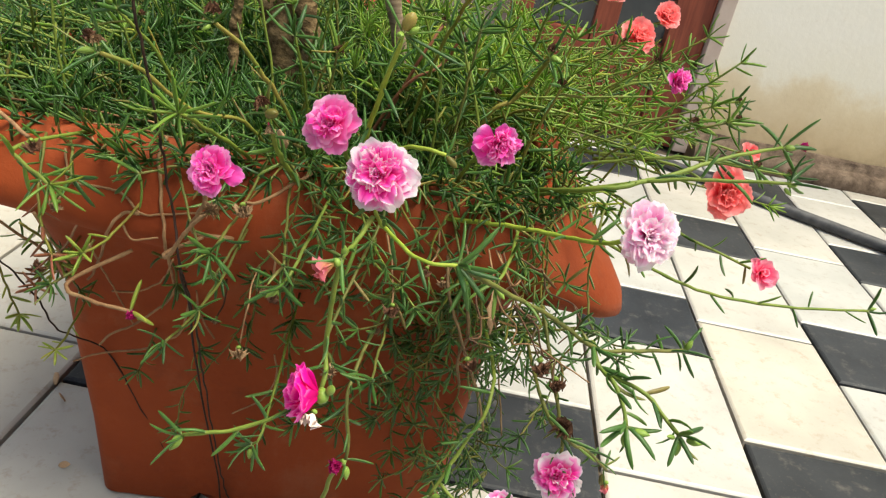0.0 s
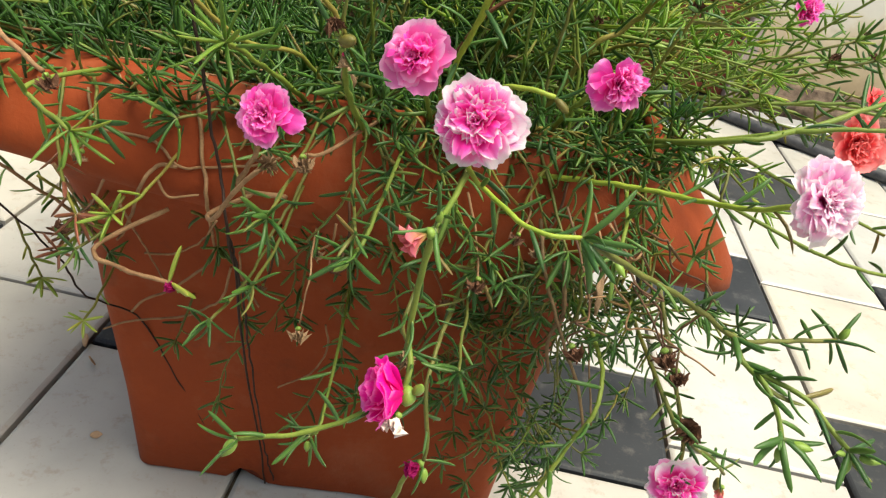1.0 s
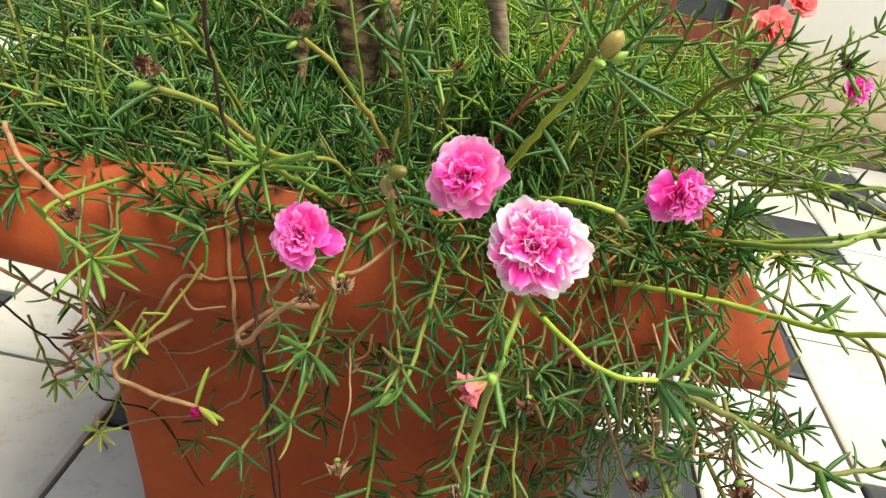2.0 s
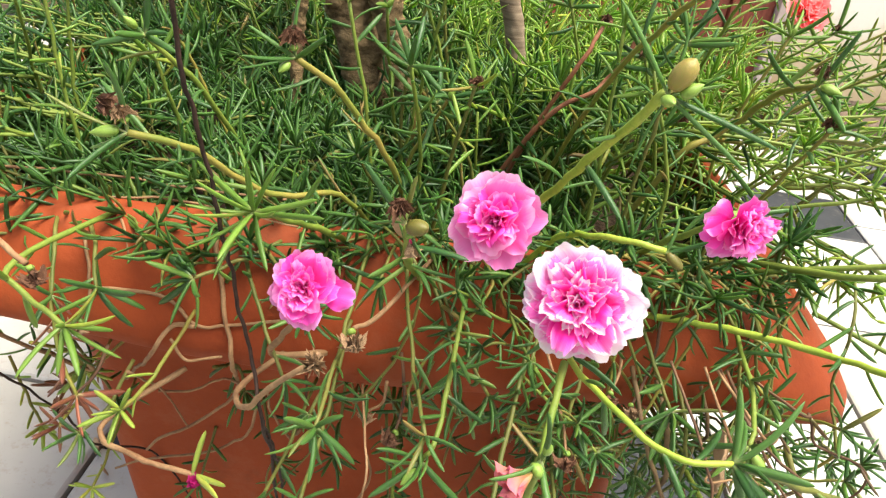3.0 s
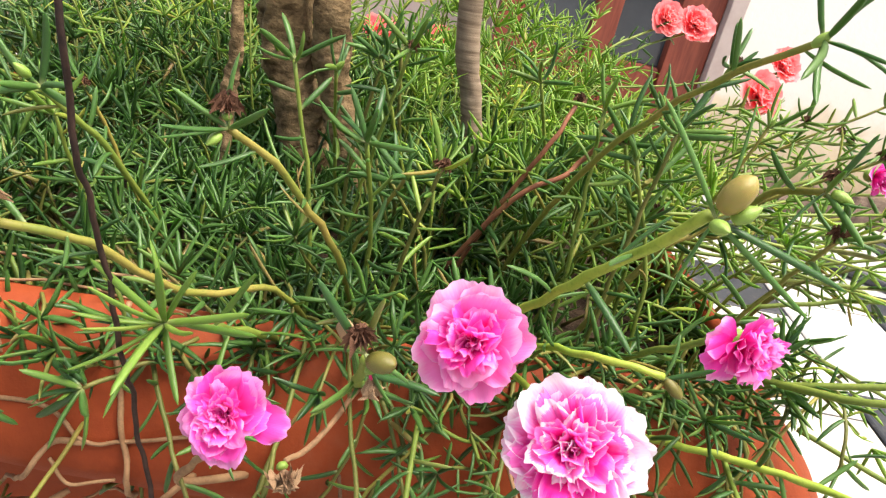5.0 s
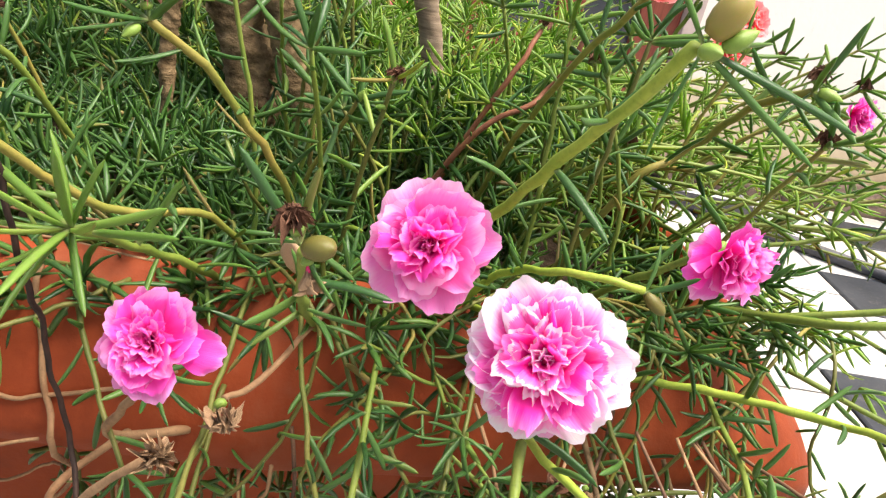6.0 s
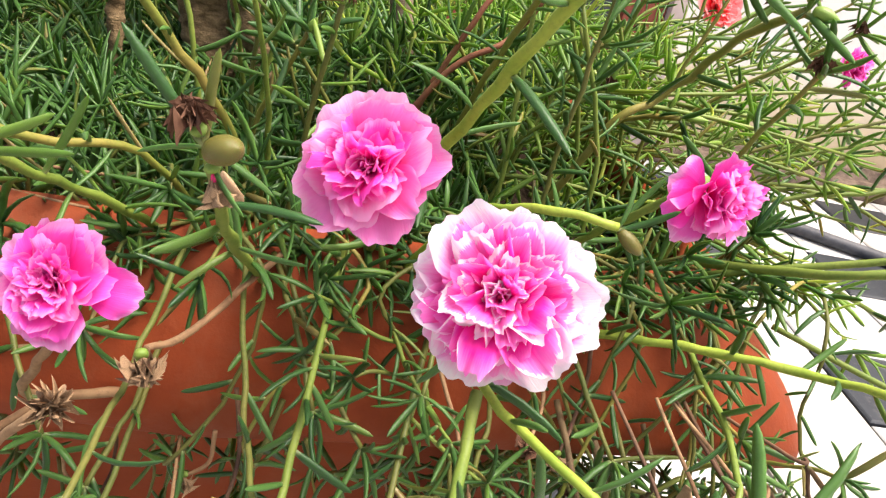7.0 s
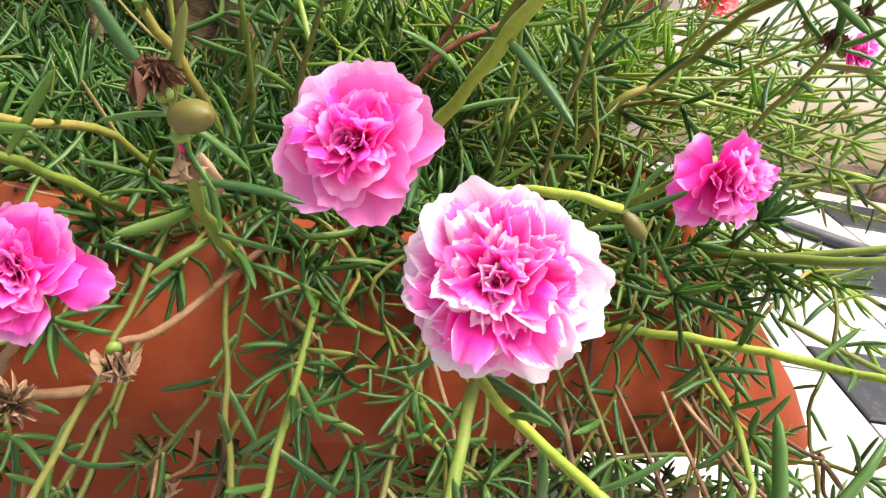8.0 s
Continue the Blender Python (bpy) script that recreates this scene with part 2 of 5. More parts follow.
M_SOIL = noisy("dark_potting_soil", (0.018, 0.012, 0.008), (0.075, 0.05, 0.032), 90, 0.95, 0.1, 0.8, 0.006)
M_BARK = noisy("ridged_grey_brown_bark", (0.055, 0.034, 0.015), (0.27, 0.185, 0.095), 26, 0.9, 0.15, 1.0, 0.004, (3.0, 3.0, 4.5))
M_BARK_PALE = noisy("pale_ringed_bark", (0.12, 0.085, 0.055), (0.25, 0.19, 0.13), 30, 0.85, 0.2, 0.5, 0.001, (1.0, 1.0, 14))
M_WIRE = noisy("black_insulated_wire", (0.010, 0.006, 0.005), (0.035, 0.018, 0.012), 150, 0.7, 0.2)
M_TILE_W = tile_mat("white_floor_tile", (0.32, 0.315, 0.30), (0.41, 0.40, 0.38), (0.23, 0.17, 0.11), 0.36)
M_TILE_D = tile_mat("slate_grey_floor_tile", (0.014, 0.017, 0.022), (0.030, 0.034, 0.041), (0.11, 0.105, 0.10), 0.50, 0.2)
M_GROUT = noisy("dirty_grout", (0.035, 0.026, 0.018), (0.12, 0.09, 0.06), 50, 0.95)
M_WALL = wall_mat()
M_SKIRT = noisy("weathered_cement_skirting", (0.050, 0.032, 0.022), (0.20, 0.145, 0.105), 22, 0.9, 0.3, 0.8, 0.006)
M_DOOR = noisy("red_brown_painted_wood", (0.17, 0.035, 0.020), (0.27, 0.065, 0.035), 9, 0.45, 0.4, 0.15, 0.001, (12, 12, 1))
M_JAMB = noisy("greyish_painted_jamb", (0.42, 0.33, 0.29), (0.52, 0.43, 0.38), 8, 0.7)
M_GLASS = noisy("dark_grey_pane", (0.035, 0.042, 0.050), (0.06, 0.07, 0.08), 4, 0.12, 0.6, 0.02, 0.001)
M_HOSE = noisy("grey_rubber_hose", (0.035, 0.037, 0.042), (0.085, 0.085, 0.09), 30, 0.6)
M_TEAL = noisy("teal_plastic", (0.01, 0.22, 0.18), (0.02, 0.30, 0.25), 20, 0.45)


# ---- mesh helpers ----
def link_mesh(name, verts, faces, mat, parent=None, label="", smooth=True, uvs=None):
    me = bpy.data.meshes.new(name)
    me.from_pydata([tuple(v) for v in verts], [], faces)
    if uvs is not None:
        lay = me.uv_layers.new(name="UVMap")
        for lp in me.loops:
            lay.data[lp.index].uv = uvs[lp.vertex_index]
    me.materials.append(mat)
    if smooth:
        me.shade_smooth()
    ob = new(name, me)
    ob.parent = parent
    if label:
        ob["label"] = label
    return ob


def place_part(name, me, m, parent, label=""):
    ob = new(name, me)
    ob.parent = parent
    ob.matrix_local = m
    if label:
        ob["label"] = label
    return ob


def thing(name, label, category, place=(0, 0, 0), group="", kind=""):
    ob = new(name)
    ob.location = place
    ob.empty_display_size = 0.01
    tagged(ob, label, category, group, kind)
    return ob


def box_bm(x0, x1, y0, y1, z0, z1, bev=0.0, seg=2):
    bm = bmesh.new()
    bmesh.ops.create_cube(bm, size=1)
    for v in bm.verts:
        v.co = Vector(((x0 + x1) / 2 + v.co.x * (x1 - x0), (y0 + y1) / 2 + v.co.y * (y1 - y0), (z0 + z1) / 2 + v.co.z * (z1 - z0)))
    if bev:
        bmesh.ops.bevel(bm, geom=list(bm.edges), offset=bev, segments=seg, affect="EDGES", profile=0.6)
    return bm


def part(name, bm, material, parent=None, label="", smooth=False):
    me = bpy.data.meshes.new(name)
    bm.to_mesh(me)
    bm.free()
    me.materials.append(material)
    if smooth:
        me.shade_smooth()
    ob = new(name, me)
    ob.parent = parent
    if label:
        ob["label"] = label
    return ob


def spline(pts, n):
    """n points along a Catmull-Rom curve through pts."""
    p = np.array(pts, float)
    if len(p) == 2:
        return p[0] + np.linspace(0, 1, n)[:, None] * (p[1] - p[0])
    p = np.vstack([2 * p[0] - p[1], p, 2 * p[-1] - p[-2]])
    seg = len(p) - 3
    out = []
    for s in np.linspace(0, seg - 1e-6, n):
        i = int(s)
        t = s - i
        a, b, c, d = p[i:i + 4]
        out.append(0.5 * (2 * b + (c - a) * t + (2 * a - 5 * b + 4 * c - d) * t * t + (3 * b - a - 3 * c + d) * t ** 3))
    return np.array(out)


def tube(curve, r0, r1, sides=8, knots=0.0):
    """Rings of vertices along a curve, with closed ends."""
    c = np.asarray(curve, float)
    n = len(c)
    tang = np.gradient(c, axis=0)
    tang /= np.linalg.norm(tang, axis=1)[:, None] + 1e-12
    ref = np.array([0.0, 0.0, 1.0]) if abs(tang[0][2]) < 0.9 else np.array([1.0, 0.0, 0.0])
    side = np.cross(tang[0], ref)
    verts, faces = [], []
    for i in range(n):
        side = side - tang[i] * (side @ tang[i])
        side /= np.linalg.norm(side)
        up = np.cross(tang[i], side)
        r = r0 + (r1 - r0) * i / (n - 1)
        if knots:
            r *= 1 + knots * (random.random() - 0.5)
        for k in range(sides):
            a = 2 * math.pi * k / sides
            verts.append(c[i] + r * (math.cos(a) * side + math.sin(a) * up))
    for i in range(n - 1):
        for k in range(sides):
            k2 = (k + 1) % sides
            faces.append((i * sides + k, i * sides + k2, (i + 1) * sides + k2, (i + 1) * sides + k))
    faces.append(tuple(range(sides - 1, -1, -1)))
    faces.append(tuple(range((n - 1) * sides, n * sides)))
    return verts, faces


def aim(d, roll=0.0, axis="Z"):
    """A turn that lays the local axis along d."""
    q = Vector(d).normalized().to_track_quat(axis, "Y" if axis == "Z" else "Z")
    return q.to_matrix().to_4x4() @ Matrix.Rotation(roll, 4, axis)


# ---- leaves: fleshy needles, unit length along z ----
LEAF_S = np.array([0.0, 0.06, 0.22, 0.48, 0.75, 0.92, 1.0])
LEAF_R = np.array([0.38, 0.62, 0.92, 1.0, 0.94, 0.66, 0.12])


def leaf_mesh(bend, width, mat):
    verts, faces = [], []
    sides = 6
    for s, r in zip(LEAF_S, LEAF_R):
        for k in range(sides):
            a = 2 * math.pi * k / sides
            verts.append((bend * (s * s - 0.35 * s) + 0.58 * width * r * math.cos(a) * 0.5, width * r * math.sin(a) * 0.5, s))
    for i in range(len(LEAF_S) - 1):
        for k in range(sides):
            k2 = (k + 1) % sides
            faces.append((i * sides + k, i * sides + k2, (i + 1) * sides + k2, (i + 1) * sides + k))
    me = bpy.data.meshes.new("leaf")
    me.from_pydata(verts, [], faces)
    me.materials.append(mat)
    me.shade_smooth()
    return me


LEAVES = [leaf_mesh(b, w, M_LEAF) for b, w in ((0.10, 0.130), (0.26, 0.124), (-0.28, 0.134), (0.48, 0.126), (-0.50, 0.130), (0.18, 0.140))]
M_REDLEAF = leaf_mat("reddish_leaf", (0.16, 0.05, 0.03), (0.20, 0.08, 0.05), False)
M_YELLOWLEAF = leaf_mat("yellow_green_leaf", (0.18, 0.28, 0.04), (0.30, 0.36, 0.07), False)
M_PALELEAF = leaf_mat("pale_green_leaf", (0.070, 0.155, 0.026), (0.160, 0.265, 0.046), False, 0.32)
LEAVES_PALE = [leaf_mesh(b, w, M_PALELEAF) for b, w in ((0.10, 0.122), (0.22, 0.126), (-0.24, 0.120))]
LEAVES_RED = [leaf_mesh(b, w, M_REDLEAF) for b, w in ((0.05, 0.15), (-0.15, 0.14))]
LEAVES_YELLOW = [leaf_mesh(b, w, M_YELLOWLEAF) for b, w in ((0.05, 0.16), (-0.12, 0.15))]


def add_leaf(parent, at, d, length, meshes=LEAVES, thick=1.0):
    """One leaf under a shoot whose empty stands unturned."""
    m = Matrix.Translation(Vector(at) - parent.location) @ aim(d, random.uniform(0, 6.28)) @ Matrix.Diagonal((length * thick, length * thick, length, 1))
    return place_part("leaf", random.choice(meshes), m, parent)


def around(t, angle, open_deg):
    """A direction that leaves the tangent t by open_deg, turned round it by angle."""
    t = Vector(t).normalized()
    s = t.cross(Vector((0.3, 0.2, 1)).normalized())
    s = s.normalized() if s.length > 1e-4 else Vector((1, 0, 0))
    u = t.cross(s)
    o = radians(open_deg)
    return t * math.cos(o) + (s * math.cos(angle) + u * math.sin(angle)) * math.sin(o)


def leaf_field(name, shoots, label, leaf_len, gap, width, mat, stem_mat_, stem_r):
    """Many leafy shoots joined into one mesh of leaves and one of stems. shoots: curves of points."""
    base, dirs, lens = [], [], []
    sv, sf = [], []
    for c in shoots:
        c = np.asarray(c)
        step = np.linalg.norm(np.diff(c, axis=0), axis=1)
        total = step.sum()
        at = np.concatenate([[0], np.cumsum(step)])
        n = max(3, int(total / gap))
        ang = random.uniform(0, 6.28)
        for i in range(n):
            s = total * (0.12 + 0.88 * (i + random.random() * 0.6) / n)
            s = min(s, total)
            p = np.array([np.interp(s, at, c[:, k]) for k in range(3)])
            q = np.array([np.interp(min(total, s + 0.004), at, c[:, k]) - np.interp(max(0, s - 0.004), at, c[:, k]) for k in range(3)])
            ang += 2.4
            base.append(p)
            dirs.append(around(q, ang + random.uniform(-0.4, 0.4), random.uniform(42, 82)))
            lens.append(leaf_len * random.uniform(0.65, 1.15) * (0.75 + 0.25 * min(1, 2 * (1 - s / total) + 0.4)))
        tip, tt = c[-1], c[-1] - c[-2]
        for k in range(random.randint(6, 9)):
            base.append(tip)
            dirs.append(around(tt, k * 2.4 + random.uniform(-0.3, 0.3), random.uniform(12, 75)))
            lens.append(leaf_len * random.uniform(0.7, 1.2))
        v, f = tube(c[::2] if len(c) > 8 else c, stem_r, stem_r * 0.6, 5)
        off = len(sv)
        sv += v
        sf += [tuple(off + i for i in q) for q in f]
    base, dirs, lens = np.array(base), np.array([tuple(d) for d in dirs]), np.array(lens)
    nl = len(base)
    rng = np.random.default_rng(len(name) + nl)
    rand = rng.normal(size=(nl, 3))
    side = np.cross(dirs, rand)
    side /= np.linalg.norm(side, axis=1)[:, None]
    up = np.cross(dirs, side)
    bend = rng.normal(0, 0.42, nl)
    S, Rr = np.array([0.0, 0.1, 0.38, 0.66, 0.90, 1.0]), np.array([0.40, 0.75, 1.0, 0.95, 0.62, 0.12])
    sides = 5
    w = width * rng.uniform(0.8, 1.2, nl)
    allv = np.zeros((nl, len(S), sides, 3))
    for i, (s, r) in enumerate(zip(S, Rr)):
        mid = base + dirs * (s * lens)[:, None] + up * (bend * (s * s - 0.3 * s) * lens)[:, None]
        for k in range(sides):
            a = 2 * math.pi * k / sides
            allv[:, i, k] = mid + (side * math.cos(a) + up * 0.52 * math.sin(a)) * (0.5 * w * r)[:, None]
    quads = []
    for i in range(len(S) - 1):
        for k in range(sides):
            k2 = (k + 1) % sides
            quads.append((i * sides + k, i * sides + k2, (i + 1) * sides + k2, (i + 1) * sides + k))
    per = len(S) * sides
    quads = (np.array(quads)[None] + (np.arange(nl) * per)[:, None, None]).reshape(-1, 4)
    me = bpy.data.meshes.new(name)
    me.vertices.add(nl * per)
    me.vertices.foreach_set("co", allv.reshape(-1))
    me.loops.add(quads.size)
    me.loops.foreach_set("vertex_index", quads.reshape(-1).astype(np.int32))
    me.polygons.add(len(quads))
    me.polygons.foreach_set("loop_start", np.arange(0, quads.size, 4, dtype=np.int32))
    me.update(calc_edges=True)
    me.shade_smooth()
    me.materials.append(mat)
    root = thing(name, label, "foliage", (0, 0, 0), "", "stuff")
    ob = new("leaves", me)
    ob.parent = root
    tagged(ob, kind="stuff")
    st = link_mesh("stems", sv, sf, stem_mat_, root)
    tagged(st, kind="stuff")
    return root


# ---- ground, tiles, wall, door ----
ground = part("ground", box_bm(-40, 40, -40, 40, -0.30, -0.012), M_GROUT)
tagged(ground, "dirty cement bed under the yard tiles", "ground", kind="structure")

WALL_Y = 2.44
floor = thing("floor", "white and slate grey rectangular floor tiles with dark joints", "floor", kind="structure")


def tile_mesh(w, l, mat, name):
    bm = box_bm(-w / 2, w / 2, -l / 2, l / 2, -0.013, 0.0)
    top = [e for e in bm.edges if all(v.co.z > -0.001 for v in e.verts)]
    bmesh.ops.bevel(bm, geom=top, offset=0.005, segments=3, affect="EDGES", profile=0.5)
    for v in bm.verts:
        if v.co.z > -0.0125:
            edge = min(w / 2 - abs(v.co.x), l / 2 - abs(v.co.y))
            v.co.z = -0.0030 * max(0.0, 1 - edge / 0.005) ** 1.6
    me = bpy.data.meshes.new(name)
    bm.to_mesh(me)
    bm.free()
    me.materials.append(mat)
    return me


def column_x(k):
    return 0.325 + (0.2215 * k if k >= 0 else 0.2350 * k)


DARK_L, WHITE_L, PERIOD = 0.192, 0.324, 0.84
tile_cache = {}
tile_jobs, far_tiles = [], []
for k in range(-18, 19):
    x0, x1 = column_x(k), column_x(k + 1)
    start = (1.275 if k % 2 == 0 else 0.875) + (0.035 if k < -2 else 0.0) - 5 * PERIOD
    y = start
    while y < WALL_Y:
        for dark, ln in ((True, DARK_L), (False, WHITE_L), (False, WHITE_L)):
            y0, y1 = y, min(y + ln, WALL_Y - 0.06)
            y += ln
            if y1 - y0 > 0.05 and y0 > -0.7 and x1 > -1.7 and k < 12:
                tile_jobs.append((x0, x1, y0, y1, dark))
            elif y1 - y0 > 0.05 and y0 > -2.62:
                far_tiles.append((x0, x1, y0, y1, dark))

back_wall = thing("wall_back", "cream plastered wall with brown damp stains low down", "wall", (0, 0, 0), kind="structure")
DOOR_R, DOOR_L, DOOR_H = 0.735, -0.62, 2.1
part("wall_panel", box_bm(DOOR_R, 9.0, WALL_Y, WALL_Y + 0.23, -0.02, 3.2), M_WALL, back_wall)
part("wall_panel", box_bm(-9.0, DOOR_L, WALL_Y, WALL_Y + 0.23, -0.02, 3.2), M_WALL, back_wall)
# added wall out of view; blocks low sky so the planter front darkens
tagged(part("sky_block_wall", box_bm(-9.0, 9.0, -2.90, -2.68, -0.02, 2.4), M_WALL), "unseen cream plastered wall added across the yard to cut the low front sky", "wall", kind="structure")
part("wall_panel", box_bm(DOOR_L, DOOR_R, WALL_Y, WALL_Y + 0.23, DOOR_H, 3.2), M_WALL, back_wall)


def skirting(x0, x1):
    """A rounded, broken cement ledge along the foot of the wall."""
    n = 60
    verts, faces = [], []
    prof = [(-0.055, -0.01), (-0.058, 0.020), (-0.050, 0.040), (-0.030, 0.048), (-0.012, 0.046), (-0.010, 0.072), (0.0, 0.078)]
    for i in range(n):
        x = x0 + (x1 - x0) * i / (n - 1)
        for py, pz in prof:
            j = 0.006 * noise.noise(Vector((x * 9, py * 40, pz * 40)))
            verts.append((x, WALL_Y + py + j, pz + j))
    m = len(prof)
    for i in range(n - 1):
        for k in range(m - 1):
            faces.append((i * m + k, (i + 1) * m + k, (i + 1) * m + k + 1, i * m + k + 1))
    ob = link_mesh("skirting", verts, faces, M_SKIRT)
    return tagged(ob, "weathered brown cement ledge along the wall foot", "skirting", kind="structure")


skirting(DOOR_R + 0.01, 6.0)

door = thing("door_1", "red-brown painted wooden door with dark grey panes", "door", ((DOOR_L + DOOR_R) / 2, WALL_Y, 0), kind="structure")
door_at = Matrix.Translation(-door.location)


def door_part(name, x0, x1, y0, y1, z0, z1, mat, bev=0.004, label=""):
    ob = part(name, box_bm(x0, x1, y0, y1, z0, z1, bev), mat, door, label)
    ob.matrix_local = door_at
    return ob


door_part("jamb", DOOR_R - 0.045, DOOR_R - 0.002, WALL_Y - 0.012, WALL_Y + 0.20, 0.0, DOOR_H, M_JAMB, 0.003, "greyish painted door jamb")
door_part("frame_post", 0.575, 0.688, WALL_Y + 0.02, WALL_Y + 0.12, 0.0, DOOR_H, M_DOOR)
door_part("frame_post", 0.355, 0.425, WALL_Y + 0.03, WALL_Y + 0.11, 0.0, DOOR_H, M_DOOR)
door_part("frame_post", 0.10, 0.17, WALL_Y + 0.03, WALL_Y + 0.11, 0.0, DOOR_H, M_DOOR)
door_part("frame_post", -0.60, -0.50, WALL_Y + 0.02, WALL_Y + 0.12, 0.0, DOOR_H, M_DOOR)
door_part("bottom_rail", 0.427, 0.573, WALL_Y + 0.035, WALL_Y + 0.105, 0.0, 0.30, M_DOOR)
door_part("bottom_rail", 0.172, 0.353, WALL_Y + 0.035, WALL_Y + 0.105, 0.0, 0.30, M_DOOR)
door_part("pane", 0.427, 0.573, WALL_Y + 0.06, WALL_Y + 0.07, 0.30, 2.0, M_GLASS, 0, "dark grey door pane")
door_part("pane", 0.172, 0.353, WALL_Y + 0.06, WALL_Y + 0.07, 0.30, 2.0, M_GLASS, 0, "dark grey door pane")
door_part("door_leaf", -0.498, 0.098, WALL_Y + 0.16, WALL_Y + 0.20, 0.0, 2.05, M_JAMB, 0.004, "pale painted door leaf")
door_part("top_rail", -0.498, 0.573, WALL_Y + 0.03, WALL_Y + 0.11, 2.0, DOOR_H, M_DOOR)

hose_curve = spline([(0.45, 2.37, 0.016), (0.83, 2.11, 0.016), (1.00, 2.00, 0.016), (1.16, 1.905, 0.016), (1.5, 1.72, 0.016), (2.1, 1.5, 0.016)], 40)
hv, hf = tube(hose_curve, 0.0155, 0.0155, 12)
tagged(link_mesh("garden_hose", hv, hf, M_HOSE), "grey rubber hose lying across the floor tiles", "hose")

# ---- the planter ----
POT_C, POT_TURN = Vector((-0.084, 0.965, 0.0)), radians(5.0)
POT_M = Matrix.Translation(POT_C) @ Matrix.Rotation(POT_TURN, 4, "Z")


def square_ring(half, rad, z, per=22):
    pts = []
    for s in range(4):
        a0 = s * math.pi / 2
        c, sn = math.cos(a0), math.sin(a0)
        line = []
        for i in range(per):
            line.append((-(half - rad) + 2 * (half - rad) * i / per, -half))
        for i in range(10):
            a = -math.pi / 2 + (math.pi / 2) * i / 10
            line.append((half - rad + rad * math.cos(a), -half + rad + rad * math.sin(a)))
        pts += [(x * c - y * sn, x * sn + y * c, z) for x, y in line]
    return pts


POT_PROFILE = [(0.192, 0.018, 0.0), (0.195, 0.020, 0.004), (0.196, 0.022, 0.10), (0.199, 0.026, 0.20), (0.202, 0.030, 0.262), (0.206, 0.034, 0.290), (0.215, 0.040, 0.315),
               (0.228, 0.046, 0.334), (0.248, 0.054, 0.347), (0.268, 0.062, 0.355), (0.280, 0.068, 0.361), (0.288, 0.072, 0.369), (0.291, 0.074, 0.379), (0.289, 0.074, 0.391), (0.284, 0.074, 0.404), (0.277, 0.072, 0.417),
               (0.269, 0.068, 0.429), (0.260, 0.062, 0.438), (0.252, 0.056, 0.442), (0.246, 0.052, 0.438), (0.242, 0.048, 0.41), (0.237, 0.046, 0.35)]


def planter():
    """Body and rolled rim; the rim flares into a drooping lobe at one corner."""
    verts = []
    for half, rad, z in POT_PROFILE:
        for x, y, zz in square_ring(half, rad, z):
            d = 0.0022 * noise.noise(Vector((x * 11, y * 11, zz * 14))) + 0.0008 * noise.noise(Vector((x * 45, y * 45, zz * 45)))
            low = max(0.0, 1 - zz / 0.25)
            x = x * (1 - 0.08 * low) + 0.002 * low
            x -= max(0.0, x / 0.288) * float(np.interp(zz, [0.315, 0.345, 0.365, 0.380, 0.395, 0.410, 0.442], [0.0, -0.015, -0.009, 0.0014, 0.0173, 0.033, 0.044]))
            r = math.hypot(x, y)
            sag = float(np.interp(x, [-0.29, -0.20, -0.10, 0.0, 0.08, 0.16, 0.21, 0.25, 0.29], [0.0300, 0.0225, 0.0080, 0.0, 0.0042, 0.0075, 0.0093, 0.0016, -0.0189])) * max(0.0, 1 - abs(zz - 0.365) / 0.085)
            if z < 0.01 and y < 0 and -0.082 < x < -0.044 and abs(y + half) < 0.01:
                zz += 0.016
            verts.append((x * (1 + d / r), y * (1 + d / r), zz + sag + (d * 0.6 if z > 0.01 else 0)))
    n = len(square_ring(0.1, 0.02, 0))
    cut = 10
    def bands(i0, i1):
        return [(i * n + k, i * n + (k + 1) % n, (i + 1) * n + (k + 1) % n, (i + 1) * n + k) for i in range(i0, i1) for k in range(n)]
    root = thing("planter", "large square terracotta planter with a thick rolled rim", "planter")
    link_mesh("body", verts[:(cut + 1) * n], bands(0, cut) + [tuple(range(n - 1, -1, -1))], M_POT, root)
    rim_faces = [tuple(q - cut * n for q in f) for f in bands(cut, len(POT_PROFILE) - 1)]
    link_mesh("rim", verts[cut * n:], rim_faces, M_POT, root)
    root.matrix_world = POT_M
    return root


planter()


def soil():
    n = 26
    verts, faces = [], []
    for j in range(n):
        for i in range(n):
            x, y = -0.236 + 0.442 * i / (n - 1), -0.236 + 0.472 * j / (n - 1)
            verts.append((x, y, 0.408 + 0.012 * noise.noise(Vector((x * 18, y * 18, 1.7))) + 0.006 * noise.noise(Vector((x * 60, y * 60, 4.1)))))
    for j in range(n - 1):
        for i in range(n - 1):
            faces.append((j * n + i, j * n + i + 1, (j + 1) * n + i + 1, (j + 1) * n + i))
    ob = link_mesh("soil", verts, faces, M_SOIL)
    ob.matrix_world = POT_M
    return tagged(ob, "dark crumbly soil filling the planter", "soil", kind="stuff")


soil()


def woody(name, pts, r0, r1, mat, label, rough=0.12):
    """A bark-skinned trunk: a tube with lumps and ridges."""
    v, f = tube(spline(pts, 110), r0, r1, 26)
    c = spline(pts, 110)
    out = []
    for i, p in enumerate(v):
        q = c[i // 26]
        d = np.array(p) - q
        w = Vector(tuple(np.array(p) * np.array((70, 70, 45))))
        w2 = Vector(tuple(np.array(p) * np.array((240, 240, 260))))
        out.append(q + d * (1 + rough * 1.6 * noise.noise(w) + rough * 0.8 * noise.noise(w2)))
    return tagged(link_mesh(name, out, f, mat), label, "tree trunk")


